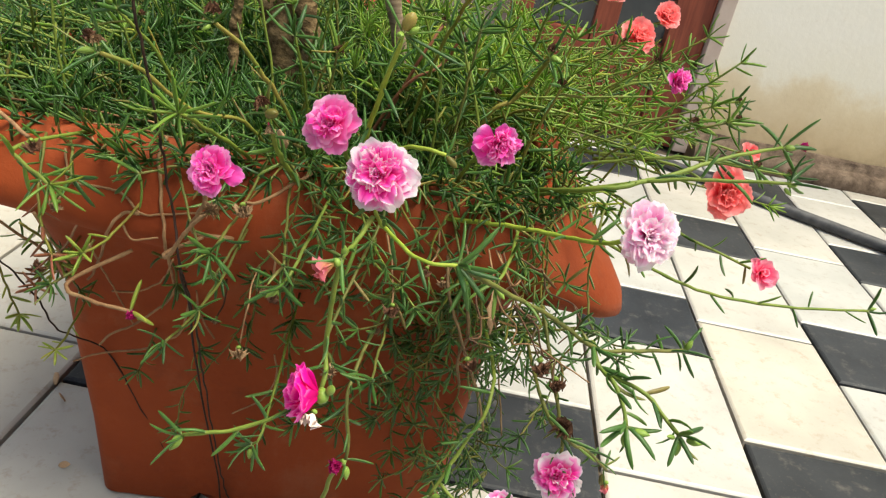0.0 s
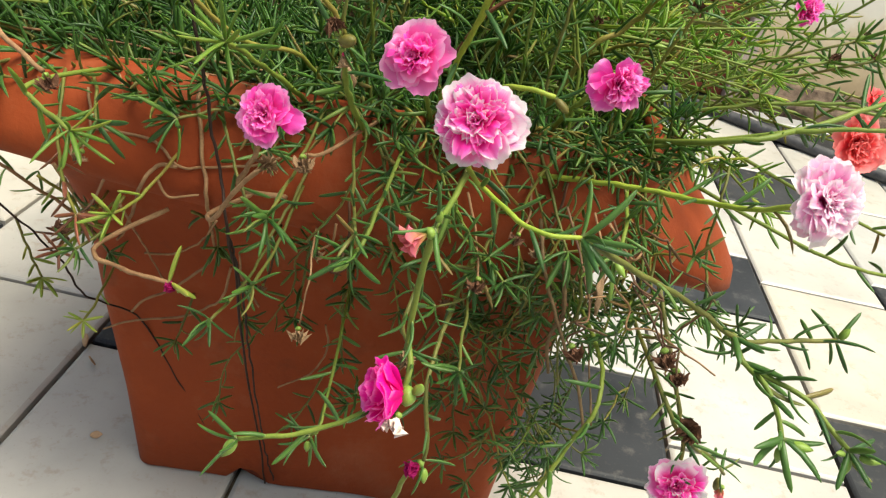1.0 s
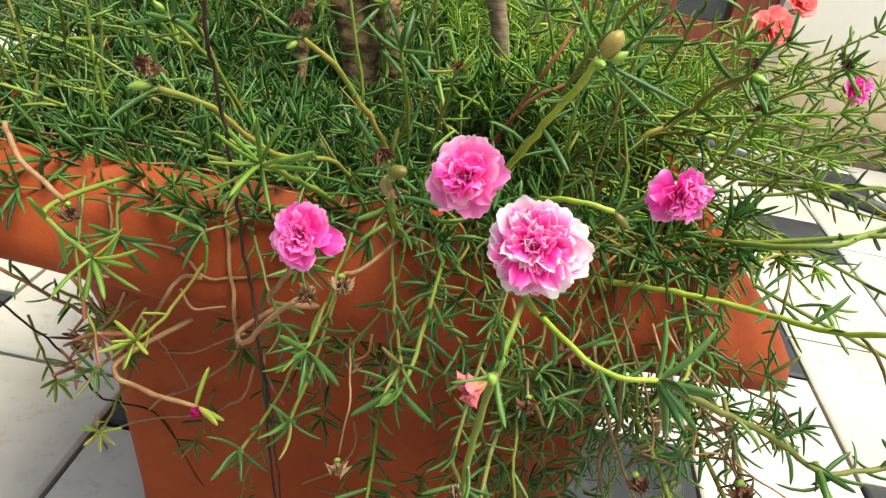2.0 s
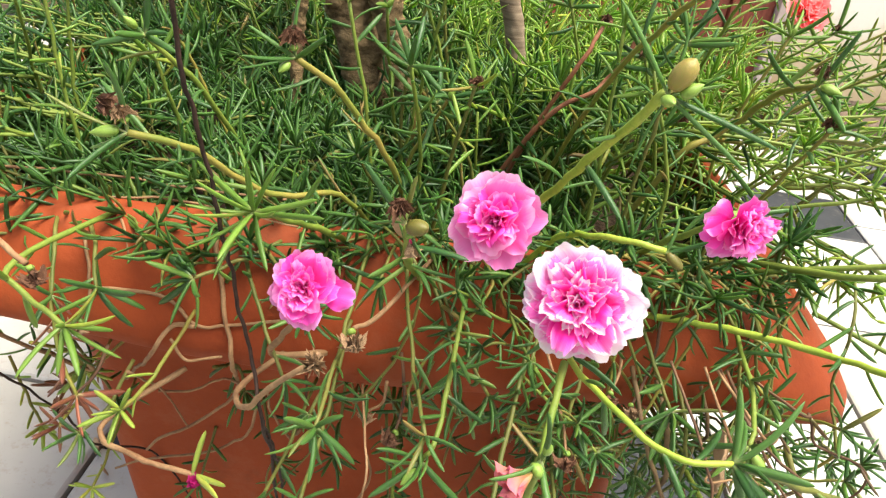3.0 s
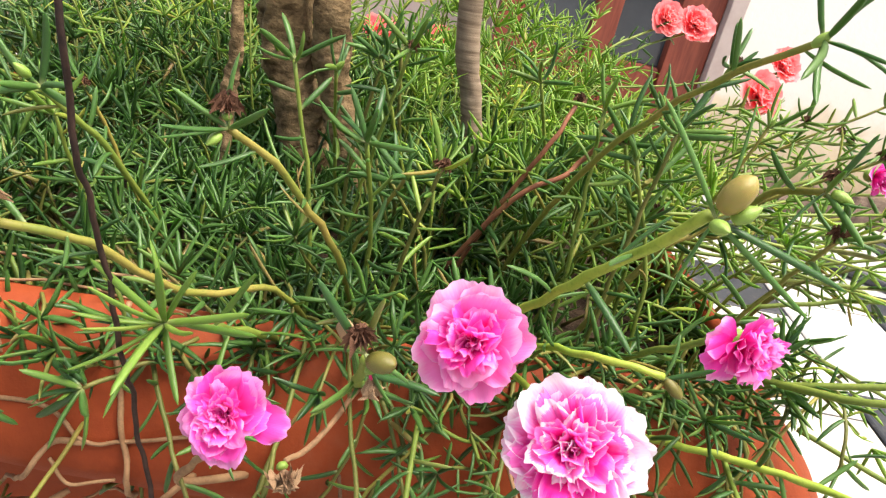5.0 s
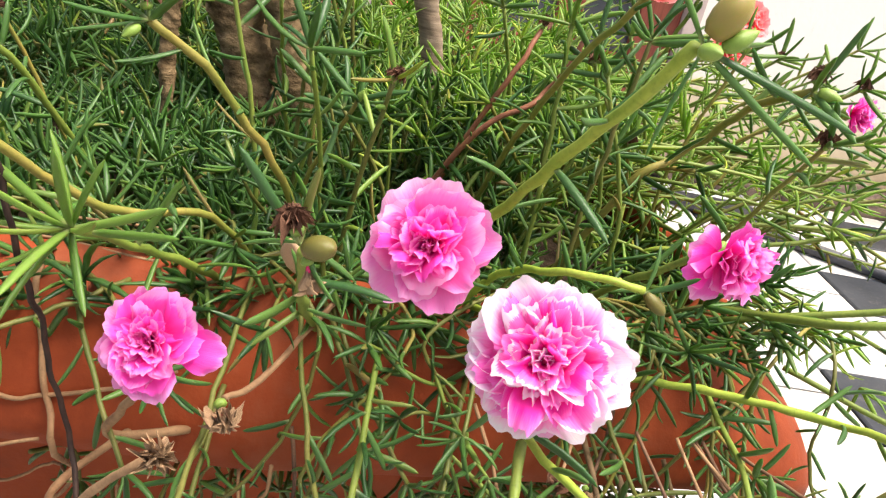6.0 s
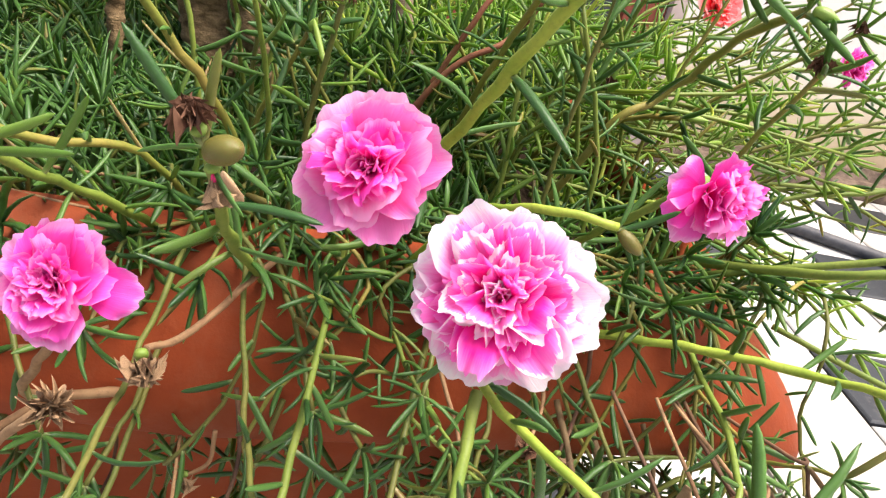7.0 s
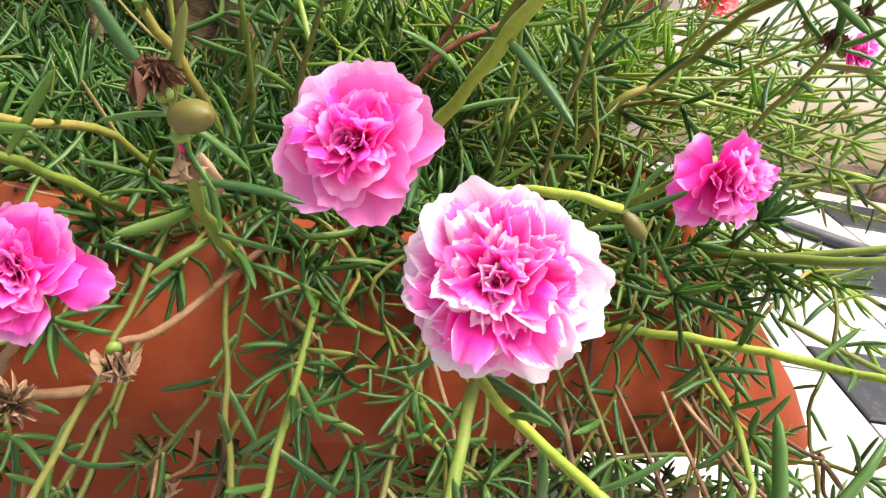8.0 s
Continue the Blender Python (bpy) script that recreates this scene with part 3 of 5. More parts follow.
trunk = woody("tree_trunk", [(-0.098, 0.905, 0.40), (-0.110, 0.908, 0.45), (-0.124, 0.908, 0.50), (-0.131, 0.908, 0.54), (-0.143, 0.91, 0.68), (-0.155, 0.92, 0.95)], 0.0165, 0.0160, M_BARK, "rough grey-brown trunk of a shrub rising from the planter", 0.20)
limb = woody("stem", [(-0.067, 0.893, 0.40), (-0.073, 0.893, 0.435), (-0.086, 0.893, 0.475), (-0.096, 0.894, 0.51), (-0.101, 0.895, 0.545), (-0.115, 0.90, 0.70), (-0.12, 0.91, 0.95)], 0.0085, 0.0125, M_BARK, "", 0.22)
limb.parent = trunk
del limb["category"]
woody("thin_trunk", [(0.010, 0.885, 0.40), (0.002, 0.885, 0.465), (-0.009, 0.885, 0.512), (-0.020, 0.885, 0.56), (-0.030, 0.89, 0.72), (-0.03, 0.90, 0.90)], 0.0062, 0.0078, M_BARK_PALE, "slender pale ringed trunk rising from the planter", 0.1)
woody("dead_twig", [(-0.152, 0.86, 0.41), (-0.150, 0.86, 0.488), (-0.148, 0.86, 0.505), (-0.147, 0.86, 0.536), (-0.150, 0.865, 0.66)], 0.0042, 0.0030, M_BARK, "dark dead twig standing in the foliage", 0.5)


def wire(pts, label, r=0.0011):
    c = spline(pts, 90)
    c = c + np.array([[0.0013 * noise.noise(Vector((i * 0.35, k * 7.1, 0.3))) for k in range(3)] for i in range(len(c))])
    v, f = tube(c, r, r, 6)
    return tagged(link_mesh("wire", v, f, M_WIRE), label, "wire")


wire([(-0.150, 0.90, 0.93), (-0.125, 0.66, 0.72), (-0.116, 0.612, 0.60), (-0.115, 0.612, 0.56), (-0.114, 0.615, 0.54), (-0.113, 0.620, 0.52), (-0.110, 0.621, 0.50), (-0.107, 0.622, 0.48), (-0.108, 0.630, 0.46), (-0.105, 0.630, 0.44), (-0.100, 0.627, 0.42), (-0.091, 0.613, 0.399), (-0.099, 0.648, 0.335), (-0.108, 0.69, 0.235), (-0.112, 0.745, 0.08), (-0.112, 0.765, 0.004)], "thin black wire hanging over the planter rim to the floor", 0.0009)
wire([(-0.091, 0.613, 0.399), (-0.095, 0.645, 0.34), (-0.103, 0.688, 0.24), (-0.106, 0.742, 0.08), (-0.103, 0.768, 0.004)], "second strand of thin black wire against the planter", 0.0008)
wire([(-0.40, 0.69, 0.40), (-0.300, 0.672, 0.365), (-0.262, 0.680, 0.325), (-0.250, 0.700, 0.280), (-0.243, 0.715, 0.240), (-0.222, 0.748, 0.200), (-0.196, 0.758, 0.130), (-0.163, 0.764, 0.050), (-0.150, 0.768, 0.004)], "thin dark wire trailing beside the planter", 0.0008)


# ---- foliage mass in the planter ----
def grow(start, heading, length, droop=0.0, wander=0.25, n=9):
    """A shoot that wanders, rises or droops."""
    p, d = np.array(start, float), np.array(heading, float)
    d /= np.linalg.norm(d)
    out = [p.copy()]
    for _ in range(n - 1):
        d = d + np.random.normal(0, wander / n, 3) + np.array([0, 0, -droop / n])
        d /= np.linalg.norm(d)
        p = p + d * length / (n - 1)
        out.append(p.copy())
    return np.array(out)


def pot_point(u, v, z):
    return POT_M @ Vector((u, v, z))


rnd = random.Random(11)
mass = []
for i in range(1300):
    u, v = rnd.uniform(-0.245, 0.205), rnd.uniform(-0.245, 0.235)
    if u > 0.11 and rnd.random() < (0.85 if v > -0.14 else 0.55):
        continue
    if v > 0.04 and rnd.random() < 0.15 + 2.6 * (v - 0.04):
        continue
    p = pot_point(u, v, 0.412)
    out_x, out_y = u / 0.245, v / 0.245
    lean = 0.25 + 0.9 * max(abs(out_x), abs(out_y)) ** 2
    head = (out_x * lean + rnd.uniform(-0.7, 0.7), out_y * lean * 0.8 + rnd.uniform(-0.7, 0.7), 1.0)
    tall = float(np.interp(v, [-0.245, -0.19, -0.09, 0.0, 0.10, 0.24], [0.044, 0.033, 0.027, 0.050, 0.076, 0.062])) + 0.016 * abs(out_x)
    if u > 0.06:
        tall *= 0.70
    mass.append(grow(p, head, tall * rnd.uniform(0.7, 1.15), 0.2, 0.6))
for i in range(80):
    side = i % 3
    u, v = (rnd.uniform(-0.245, -0.20), rnd.uniform(-0.24, 0.20)) if side == 0 else (rnd.uniform(-0.24, 0.10), rnd.uniform(0.205, 0.24))
    p = pot_point(u, v, 0.425)
    mass.append(grow(p, (u * 3 + rnd.uniform(-0.4, 0.4), v * 3 + rnd.uniform(-0.4, 0.4), 1.0), rnd.uniform(0.035, 0.06), 0.5, 0.6))
for i in range(34):
    p = (rnd.uniform(-0.05, 0.06), rnd.uniform(0.80, 0.87), 0.414)
    mass.append(grow(p, (rnd.uniform(-0.35, 0.35), rnd.uniform(-0.4, 0.2), 1.0), rnd.uniform(0.055, 0.085), 0.1, 0.5))
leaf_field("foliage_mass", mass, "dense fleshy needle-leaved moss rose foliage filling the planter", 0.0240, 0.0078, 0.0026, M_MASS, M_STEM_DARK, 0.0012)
tallest = []
for i in range(225):
    u, v = (rnd.uniform(-0.16, 0.13), rnd.uniform(-0.04, 0.23)) if i < 84 else (rnd.uniform(0.03, 0.205), rnd.uniform(-0.17, 0.20))
    p = pot_point(u, v, 0.412)
    tallest.append(grow(p, (u * 2 + rnd.uniform(-0.3, 0.3), v + rnd.uniform(-0.4, 0.2), 1.0), rnd.uniform(0.09, 0.140) * (1.0 + 0.25 * max(0, v) / 0.24) * (1.0 if i < 84 else 0.80), 0.1, 0.5, 10))
# tall tips get the lighter leaf colour as painted sunlight
leaf_field("foliage_tall_shoots", tallest, "taller upright moss rose shoots with sparse needle leaves", 0.0215, 0.0105, 0.0022, M_MASS_LIT, M_STEM, 0.0012)

spill = []
for i in range(42):
    v = rnd.uniform(-0.25, 0.22)
    p = pot_point(rnd.uniform(0.12, 0.25), v, 0.440 + rnd.uniform(0.0, 0.06))
    head = (1.0, rnd.uniform(-0.35, 0.25) - 0.1, rnd.uniform(-0.10, 0.28))
    g = grow(p, head, rnd.uniform(0.09, 0.19), rnd.uniform(-0.1, 0.3), 0.3, 11)
    if not any(0.20 < q[0] < 0.32 and 0.60 < q[1] < 0.765 and q[2] > 0.44 for q in g):
        spill.append(g)
leaf_field("foliage_spill", spill, "leafy moss rose shoots spilling over the planter side", 0.0165, 0.0095, 0.0021, M_MASS_LIT, M_STEM, 0.0013)
leftspill = []
for i in range(60):
    v = rnd.uniform(-0.24, 0.2)
    p = pot_point(rnd.uniform(-0.25, -0.17), v, 0.440 + rnd.uniform(0.0, 0.03))
    head = (-1.0, rnd.uniform(-0.5, 0.25) - 0.15, rnd.uniform(0.0, 0.6))
    leftspill.append(grow(p, head, rnd.uniform(0.06, 0.13), rnd.uniform(-0.1, 0.5), 0.5, 10))
leaf_field("foliage_spill", leftspill, "leafy moss rose shoots leaning over the planter side", 0.0200, 0.0070, 0.0023, M_MASS, M_STEM, 0.0012)
overhang = []
for i in range(9):
    p = pot_point(rnd.uniform(-0.275, 0.02), rnd.uniform(-0.25, -0.20), 0.428)
    overhang.append(grow(p, (rnd.uniform(-0.6, 0.6), rnd.uniform(-1.0, -0.4), rnd.uniform(0.5, 1.0)), rnd.uniform(0.040, 0.075), rnd.uniform(0.2, 1.3), 0.6, 9))
for i in range(34):
    p = pot_point(rnd.uniform(0.0, 0.255), rnd.uniform(-0.255, -0.215), 0.428)
    overhang.append(grow(p, (rnd.uniform(-0.5, 0.7), rnd.uniform(-0.9, -0.3), rnd.uniform(0.5, 1.0)), rnd.uniform(0.035, 0.065), rnd.uniform(0.2, 0.9), 0.6, 9))
leaf_field("foliage_spill", overhang, "leafy moss rose shoots leaning over the front rim", 0.0185, 0.0080, 0.0024, M_MASS, M_STEM_DARK, 0.0012)
corner = []
while len(corner) < 30:
    v = rnd.uniform(-0.24, 0.12)
    p = pot_point(rnd.uniform(0.10, 0.24), v, 0.436 + rnd.uniform(0.0, 0.025))
    g = grow(p, (rnd.uniform(0.4, 1.0), rnd.uniform(-0.7, 0.1), rnd.uniform(-0.1, 0.35)), rnd.uniform(0.055, 0.120), rnd.uniform(0.2, 0.9), 0.5, 10)
    if not any(0.19 < q[0] < 0.32 and 0.58 < q[1] < 0.765 and q[2] > 0.445 for q in g) and not any(q[2] > 0.468 and q[1] < 0.66 for q in g):
        corner.append(g)
leaf_field("foliage_spill", corner, "yellow-green moss rose shoots with sunlight painted in, spilling over the planter's rim corner", 0.0165, 0.0085, 0.0022, M_MASS_LIT, M_STEM, 0.0013)


# ---- flowers ----
def petal_mesh(mat, seed, width, cup, ruffle, recurve=0.0, nu=21, nv=10):
    """A spoon-shaped petal one unit long: a narrow claw, a broad rounded blade and a softly scalloped rim."""
    r = random.Random(seed)
    ph, ph2, ph3 = r.uniform(0, 6.28), r.uniform(0, 6.28), r.uniform(0, 6.28)
    twist = r.uniform(-0.10, 0.10)
    verts, uvs, faces = [], [], []
    for j in range(nv):
        v = j / (nv - 1)
        hw = width * (0.20 + 0.86 * math.sin(math.pi / 2 * min(1.0, 1.12 * v)) ** 1.15)
        for i in range(nu):
            u = 2 * i / (nu - 1) - 1
            scallop = 0.030 * math.sin(4.4 * u + ph2) + 0.022 * math.sin(9.5 * u + ph) + 0.018 * math.sin(17 * u + ph3) + 0.015 * math.exp(-(u * 3.5) ** 2)
            y = v * (1 - 0.28 * abs(u) ** 3.2 * v - scallop * v ** 4)
            z = cup * (v - 0.25 * v * v) + 0.26 * width * u * u * v + ruffle * v ** 2.4 * math.sin(3.6 * u + ph) + 0.34 * ruffle * v ** 4 * math.sin(7.0 * u + ph2) + 0.14 * ruffle * v ** 6 * math.sin(14 * u + ph3)
            z += twist * u * v - recurve * max(0.0, v - 0.55) ** 2
            verts.append((u * hw * (1 - 0.10 * v * v * abs(u)), y, z))
            uvs.append((0.5 + 0.5 * u, v))
    for j in range(nv - 1):
        for i in range(nu - 1):
            faces.append((j * nu + i, j * nu + i + 1, (j + 1) * nu + i + 1, (j + 1) * nu + i))
    me = bpy.data.meshes.new("petal")
    me.from_pydata(verts, [], faces)
    lay = me.uv_layers.new(name="UVMap")
    for lp in me.loops:
        lay.data[lp.index].uv = uvs[lp.vertex_index]
    me.materials.append(mat)
    me.shade_smooth()
    return me


PETALS = {}
for key, mat, mat_in in (("white", M_PETAL_WHITE, M_PETAL_WHITE_IN), ("pink", M_PETAL_PINK, M_PETAL_PINK_IN), ("hot", M_PETAL_HOT, M_PETAL_HOT), ("coral", M_PETAL_CORAL, M_PETAL_CORAL), ("salmon", M_PETAL_SALMON, M_PETAL_SALMON)):
    PETALS[key] = ([petal_mesh(mat, 10 + i, 0.50 + 0.06 * (i % 3), 0.08, 0.085) for i in range(5)],
                   [petal_mesh(mat_in, 30 + i, 0.33 + 0.07 * (i % 3), 0.15, 0.080) for i in range(6)])
PETALS["pink"] = ([petal_mesh(M_PETAL_PINK, 10 + i, 0.46 + 0.05 * (i % 3), 0.10, 0.080, 0.35) for i in range(6)],
                  [petal_mesh(M_PETAL_PINK_IN, 90 + i, 0.25 + 0.05 * (i % 4), 0.16, 0.090, 0.35) for i in range(7)])
PETALS["white"] = ([petal_mesh(M_PETAL_WHITE, 110 + i, 0.42 + 0.05 * (i % 3), 0.07, 0.045, 0.5) for i in range(6)],
                   [petal_mesh(M_PETAL_WHITE_IN, 130 + i, 0.25 + 0.04 * (i % 4), 0.15, 0.075, 0.50) for i in range(7)])
PETALS["pale"] = ([petal_mesh(M_PETAL_PALE, 230 + i, 0.42 + 0.05 * (i % 3), 0.08, 0.060, 0.4) for i in range(5)],
                  [petal_mesh(M_PETAL_PALE, 240 + i, 0.27 + 0.04 * (i % 4), 0.15, 0.080, 0.4) for i in range(6)])
PETALS["rose"] = ([petal_mesh(M_PETAL_ROSE, 190 + i, 0.46 + 0.05 * (i % 3), 0.12, 0.080, 0.30) for i in range(6)],
                  [petal_mesh(M_PETAL_ROSE, 210 + i, 0.25 + 0.05 * (i % 4), 0.18, 0.100, 0.30) for i in range(7)])
PETALS["faded"] = ([petal_mesh(M_PETAL_FADED, 150 + i, 0.38, 0.2, 0.2) for i in range(3)],) * 2
PETALS["purple"] = ([petal_mesh(M_PETAL_PURPLE, 160 + i, 0.36, 0.2, 0.25) for i in range(3)],) * 2
PETALS["bleached"] = ([petal_mesh(M_BLEACHED, 170 + i, 0.34, 0.2, 0.35) for i in range(3)],) * 2
PETALS["dry"] = ([petal_mesh(M_DRY, 60 + i, 0.24, 0.5, 0.55, 1.2) for i in range(4)],) * 2
PETALS["dark"] = ([petal_mesh(M_DARKDRY, 70 + i, 0.26, 0.5, 0.55, 1.2) for i in range(4)],) * 2


def lathe(profile, sides=14, wob=0.0):
    verts, faces = [], []
    for r, z in profile:
        for k in range(sides):
            a = 2 * math.pi * k / sides
            rr = r * (1 + wob * math.cos(2 * a))
            verts.append((rr * math.cos(a), rr * math.sin(a), z))
    for i in range(len(profile) - 1):
        for k in range(sides):
            k2 = (k + 1) % sides
            faces.append((i * sides + k, i * sides + k2, (i + 1) * sides + k2, (i + 1) * sides + k))
    faces.append(tuple(range(sides - 1, -1, -1)))
    faces.append(tuple(range((len(profile) - 1) * sides, len(profile) * sides)))
    return verts, faces


def lathe_mesh(name, profile, mat, sides=14, wob=0.0):
    v, f = lathe(profile, sides, wob)
    me = bpy.data.meshes.new(name)
    me.from_pydata(v, [], f)
    me.materials.append(mat)
    me.shade_smooth()
    return me


BUD_PROFILE = [(0.10, -0.02), (0.22, 0.0), (0.36, 0.15), (0.42, 0.34), (0.40, 0.52), (0.30, 0.70), (0.18, 0.85), (0.08, 0.95), (0.015, 1.0)]
POD_PROFILE = [(0.12, -0.02), (0.28, 0.0), (0.43, 0.16), (0.50, 0.38), (0.49, 0.60), (0.40, 0.80), (0.24, 0.93), (0.08, 1.0), (0.02, 1.02)]
BUD = lathe_mesh("bud", BUD_PROFILE, M_BUD, 14, 0.10)
POD = lathe_mesh("bud", POD_PROFILE, M_BUD_RED, 16, 0.06)
FAT = lathe_mesh("bud", POD_PROFILE, M_BUD_BLUSH, 16, 0.08)
CALYX = lathe_mesh("flower_head", [(0.12, -0.30), (0.20, -0.24), (0.26, -0.10), (0.20, 0.0), (0.10, 0.04)], M_BUD, 10)
STAMEN = lathe_mesh("stamen_tuft", [(0.04, 0.0), (0.07, 0.08), (0.085, 0.18), (0.070, 0.26), (0.035, 0.31), (0.01, 0.32)], M_STAMEN, 9, 0.15)

FULL = ((9, 1.0, 0, 0), (10, 0.95, 9, 0), (13, 0.87, 18, 1), (14, 0.77, 27, 1), (14, 0.67, 37, 1), (13, 0.57, 48, 1), (11, 0.49, 60, 1), (8, 0.43, 74, 1), (5, 0.38, 85, 1))
ROSE = ((7, 1.0, 8, 0), (8, 0.92, 20, 0), (12, 0.76, 33, 1), (13, 0.66, 44, 1), (12, 0.57, 55, 1), (10, 0.48, 67, 1), (7, 0.42, 80, 1))
RUFFLED = ((5, 0.72, 14, 0), (8, 0.80, 34, 1), (11, 0.80, 47, 1), (12, 0.77, 57, 1), (12, 0.70, 67, 1), (10, 0.62, 77, 1), (6, 0.54, 85, 1))
SMALL = ((6, 1.0, 12, 0), (6, 0.84, 34, 0), (7, 0.58, 58, 1), (5, 0.38, 72, 1))
CRUMPLED = ((6, 0.75, 25, 0), (6, 0.85, 50, 0), (6, 0.80, 78, 0), (5, 0.65, 105, 0))
SHUT = ((5, 1.0, 58, 0), (5, 0.95, 66, 0), (5, 0.75, 76, 1))


def bloom(parent, at, axis, radius, kind, layers, roll=0.0, label="", seed=0, stray=(), fallen=0.30):
    """A double flower under a shoot: its calyx, and every petal under that."""
    r = random.Random(seed)
    m = Matrix.Translation(Vector(at) - parent.location) @ aim(axis, roll) @ Matrix.Scale(radius, 4)
    head = place_part("flower_head", CALYX, m, parent, label)
    place_part("stamen_tuft", STAMEN, Matrix.Identity(4), head)
    outer, inner = PETALS[kind]
    for d in stray:
        q = m.to_3x3().inverted() @ Vector(d)
        pm = Matrix.Rotation(math.atan2(-q.x, q.y), 4, "Z") @ Matrix.Translation((0, fallen, -0.02)) @ Matrix.Rotation(radians(-8), 4, "X") @ Matrix.Diagonal((0.95, 1.05 - 0.2 * (fallen < 0.2), 1.0, 1))
        place_part("petal", outer[0], pm, head)
    for li, (n, ln, tilt, which) in enumerate(layers):
        for i in range(n):
            a = 2 * math.pi * (i + 0.5 * (li % 2)) / n + r.uniform(-0.30, 0.30)
            t = radians(tilt + r.uniform(-15, 15) * (1.0 if which else 0.55))
            s = ln * r.uniform(0.80, 1.10)
            pm = Matrix.Rotation(a, 4, "Z") @ Matrix.Translation((0, 0.04, 0.012 * li)) @ Matrix.Rotation(t, 4, "X") @ Matrix.Rotation(r.uniform(-0.62, 0.62) * (1.0 if which else 0.35), 4, "Y") @ Matrix.Diagonal((s * r.uniform(0.88, 1.1), s, s, 1))
            place_part("petal", r.choice(inner if which else outer), pm, head)
    return head


def add_bud(parent, at, axis, length, fat=1.0, mesh=None, label=""):
    m = Matrix.Translation(Vector(at) - parent.location) @ aim(axis) @ Matrix.Diagonal((length * fat * 0.48, length * fat * 0.48, length * 0.76, 1))
    return place_part("bud", mesh or BUD, m, parent, label)


def shoot(pts, label, r0=0.0016, r1=0.0011, mat=None, gap=0.008, leaf=0.022, rosette=0, leaf_from=0.1, leaf_to=1.0, meshes=LEAVES, name="moss_rose_shoot", opening=(35, 75), category="plant shoot", thick=1.0, group=""):
    """One shoot as a thing: its stem, and its leaves along it and in a rosette at the tip."""
    n = max(8, 5 * len(pts))
    c = spline(pts, n)
    fade = np.sin(np.linspace(0, math.pi, n))[:, None]
    c = c + fade * np.array([[0.0016 * noise.noise(Vector((90 * p[0] + 7 * k, 90 * p[1], 90 * p[2]))) for k in range(3)] for p in c])
    root = thing(name, label, category, tuple(pts[0]), group)
    v, f = tube(c - np.array(pts[0]), r0, r1, 8, 0.10 if r0 < 0.0015 else 0.22)
    link_mesh("stem", v, f, mat or M_STEM, root)
    step = np.linalg.norm(np.diff(c, axis=0), axis=1)
    at = np.concatenate([[0], np.cumsum(step)])
    total = at[-1]
    ang = random.uniform(0, 6.28)
    if gap:
        s = total * leaf_from
        while s < total * leaf_to:
            p = [np.interp(s, at, c[:, k]) for k in range(3)]
            q = [np.interp(min(total, s + 0.004), at, c[:, k]) - np.interp(max(0, s - 0.004), at, c[:, k]) for k in range(3)]
            ang += 2.4 + random.uniform(-0.4, 0.4)
            add_leaf(root, p, around(q, ang, random.uniform(*opening)), leaf * random.uniform(0.7, 1.15), meshes, thick)
            s += gap * random.uniform(0.6, 1.4)
    for k in range(rosette):
        add_leaf(root, c[-1], around(c[-1] - c[-2], k * 2.4 + random.uniform(-0.3, 0.3), 25 + 60 * (k / max(1, rosette - 1))), leaf * random.uniform(0.85, 1.25), meshes, thick)
    return root


def front_depth(z):
    """How far the planter's face stands out from its middle at a height."""
    zs = [p[2] for p in POT_PROFILE[:19]]
    return float(np.interp(z, zs, [p[0] for p in POT_PROFILE[:19]]))


def face_point(u, z, off):
    return np.array(pot_point(u, -front_depth(z) - off, z))


M_DEADLEAF = leaf_mat("withered_leaf", (0.06, 0.032, 0.018), (0.13, 0.075, 0.035), False)
DEAD_LEAVES = [leaf_mesh(b, w, M_DEADLEAF) for b, w in ((0.35, 0.13), (-0.45, 0.12), (0.15, 0.15))]
random.seed(5)
# the five nearest blooms over the rim
s = shoot([(0.017, 0.74, 0.427), (0.027, 0.665, 0.463), (0.028, 0.622, 0.459), (0.047, 0.59, 0.458), (0.065, 0.574, 0.457), (0.083, 0.574, 0.459)], "trailing green moss rose shoot with a white-edged pink double flower", 0.0014, 0.0011, M_STEM_BRIGHT, 0.012, 0.025, 9, 0.45)
bloom(s, (0.0288, 0.617, 0.4840), (-0.22, -0.85, 0.47), 0.0217, "white", FULL, 0.4, "pink double flower with frilled white petal edges", 3)
s = shoot([(-0.003, 0.73, 0.427), (-0.002, 0.675, 0.467), (-0.002, 0.64, 0.494)], "moss rose shoot bearing a full rose-pink double flower", 0.0018, 0.0014, M_STEM, 0.010, 0.022, 0, 0.0, 0.7)
bloom(s, (-0.0055, 0.634, 0.5030), (-0.32, -0.80, 0.48), 0.0183, "pink", ROSE, 0.9, "rose-pink double flower with a crumpled deep pink heart", 7)
s = shoot([tuple(face_point(-0.020, 0.388, -0.001)), (-0.100, 0.655, 0.400), (-0.088, 0.644, 0.428), (-0.081, 0.636, 0.450)], "brownish moss rose shoot bearing a rose-pink double flower", 0.0018, 0.0014, M_STEM_BROWN, 0.0, 0.02)
bloom(s, (-0.0785, 0.632, 0.4585), (-0.12, -0.80, 0.55), 0.0155, "rose", ROSE, 0.2, "rose-pink double flower with one petal fallen sideways", 12, ((1.0, 0.0, -0.05),))
s = shoot([(0.067, 0.745, 0.427), (0.077, 0.705, 0.467), (0.085, 0.684, 0.487), (0.088, 0.680, 0.494)], "moss rose shoot bearing a pink double flower seen from its side", 0.0017, 0.0013, M_STEM, 0.010, 0.021, 0, 0.1, 0.8)
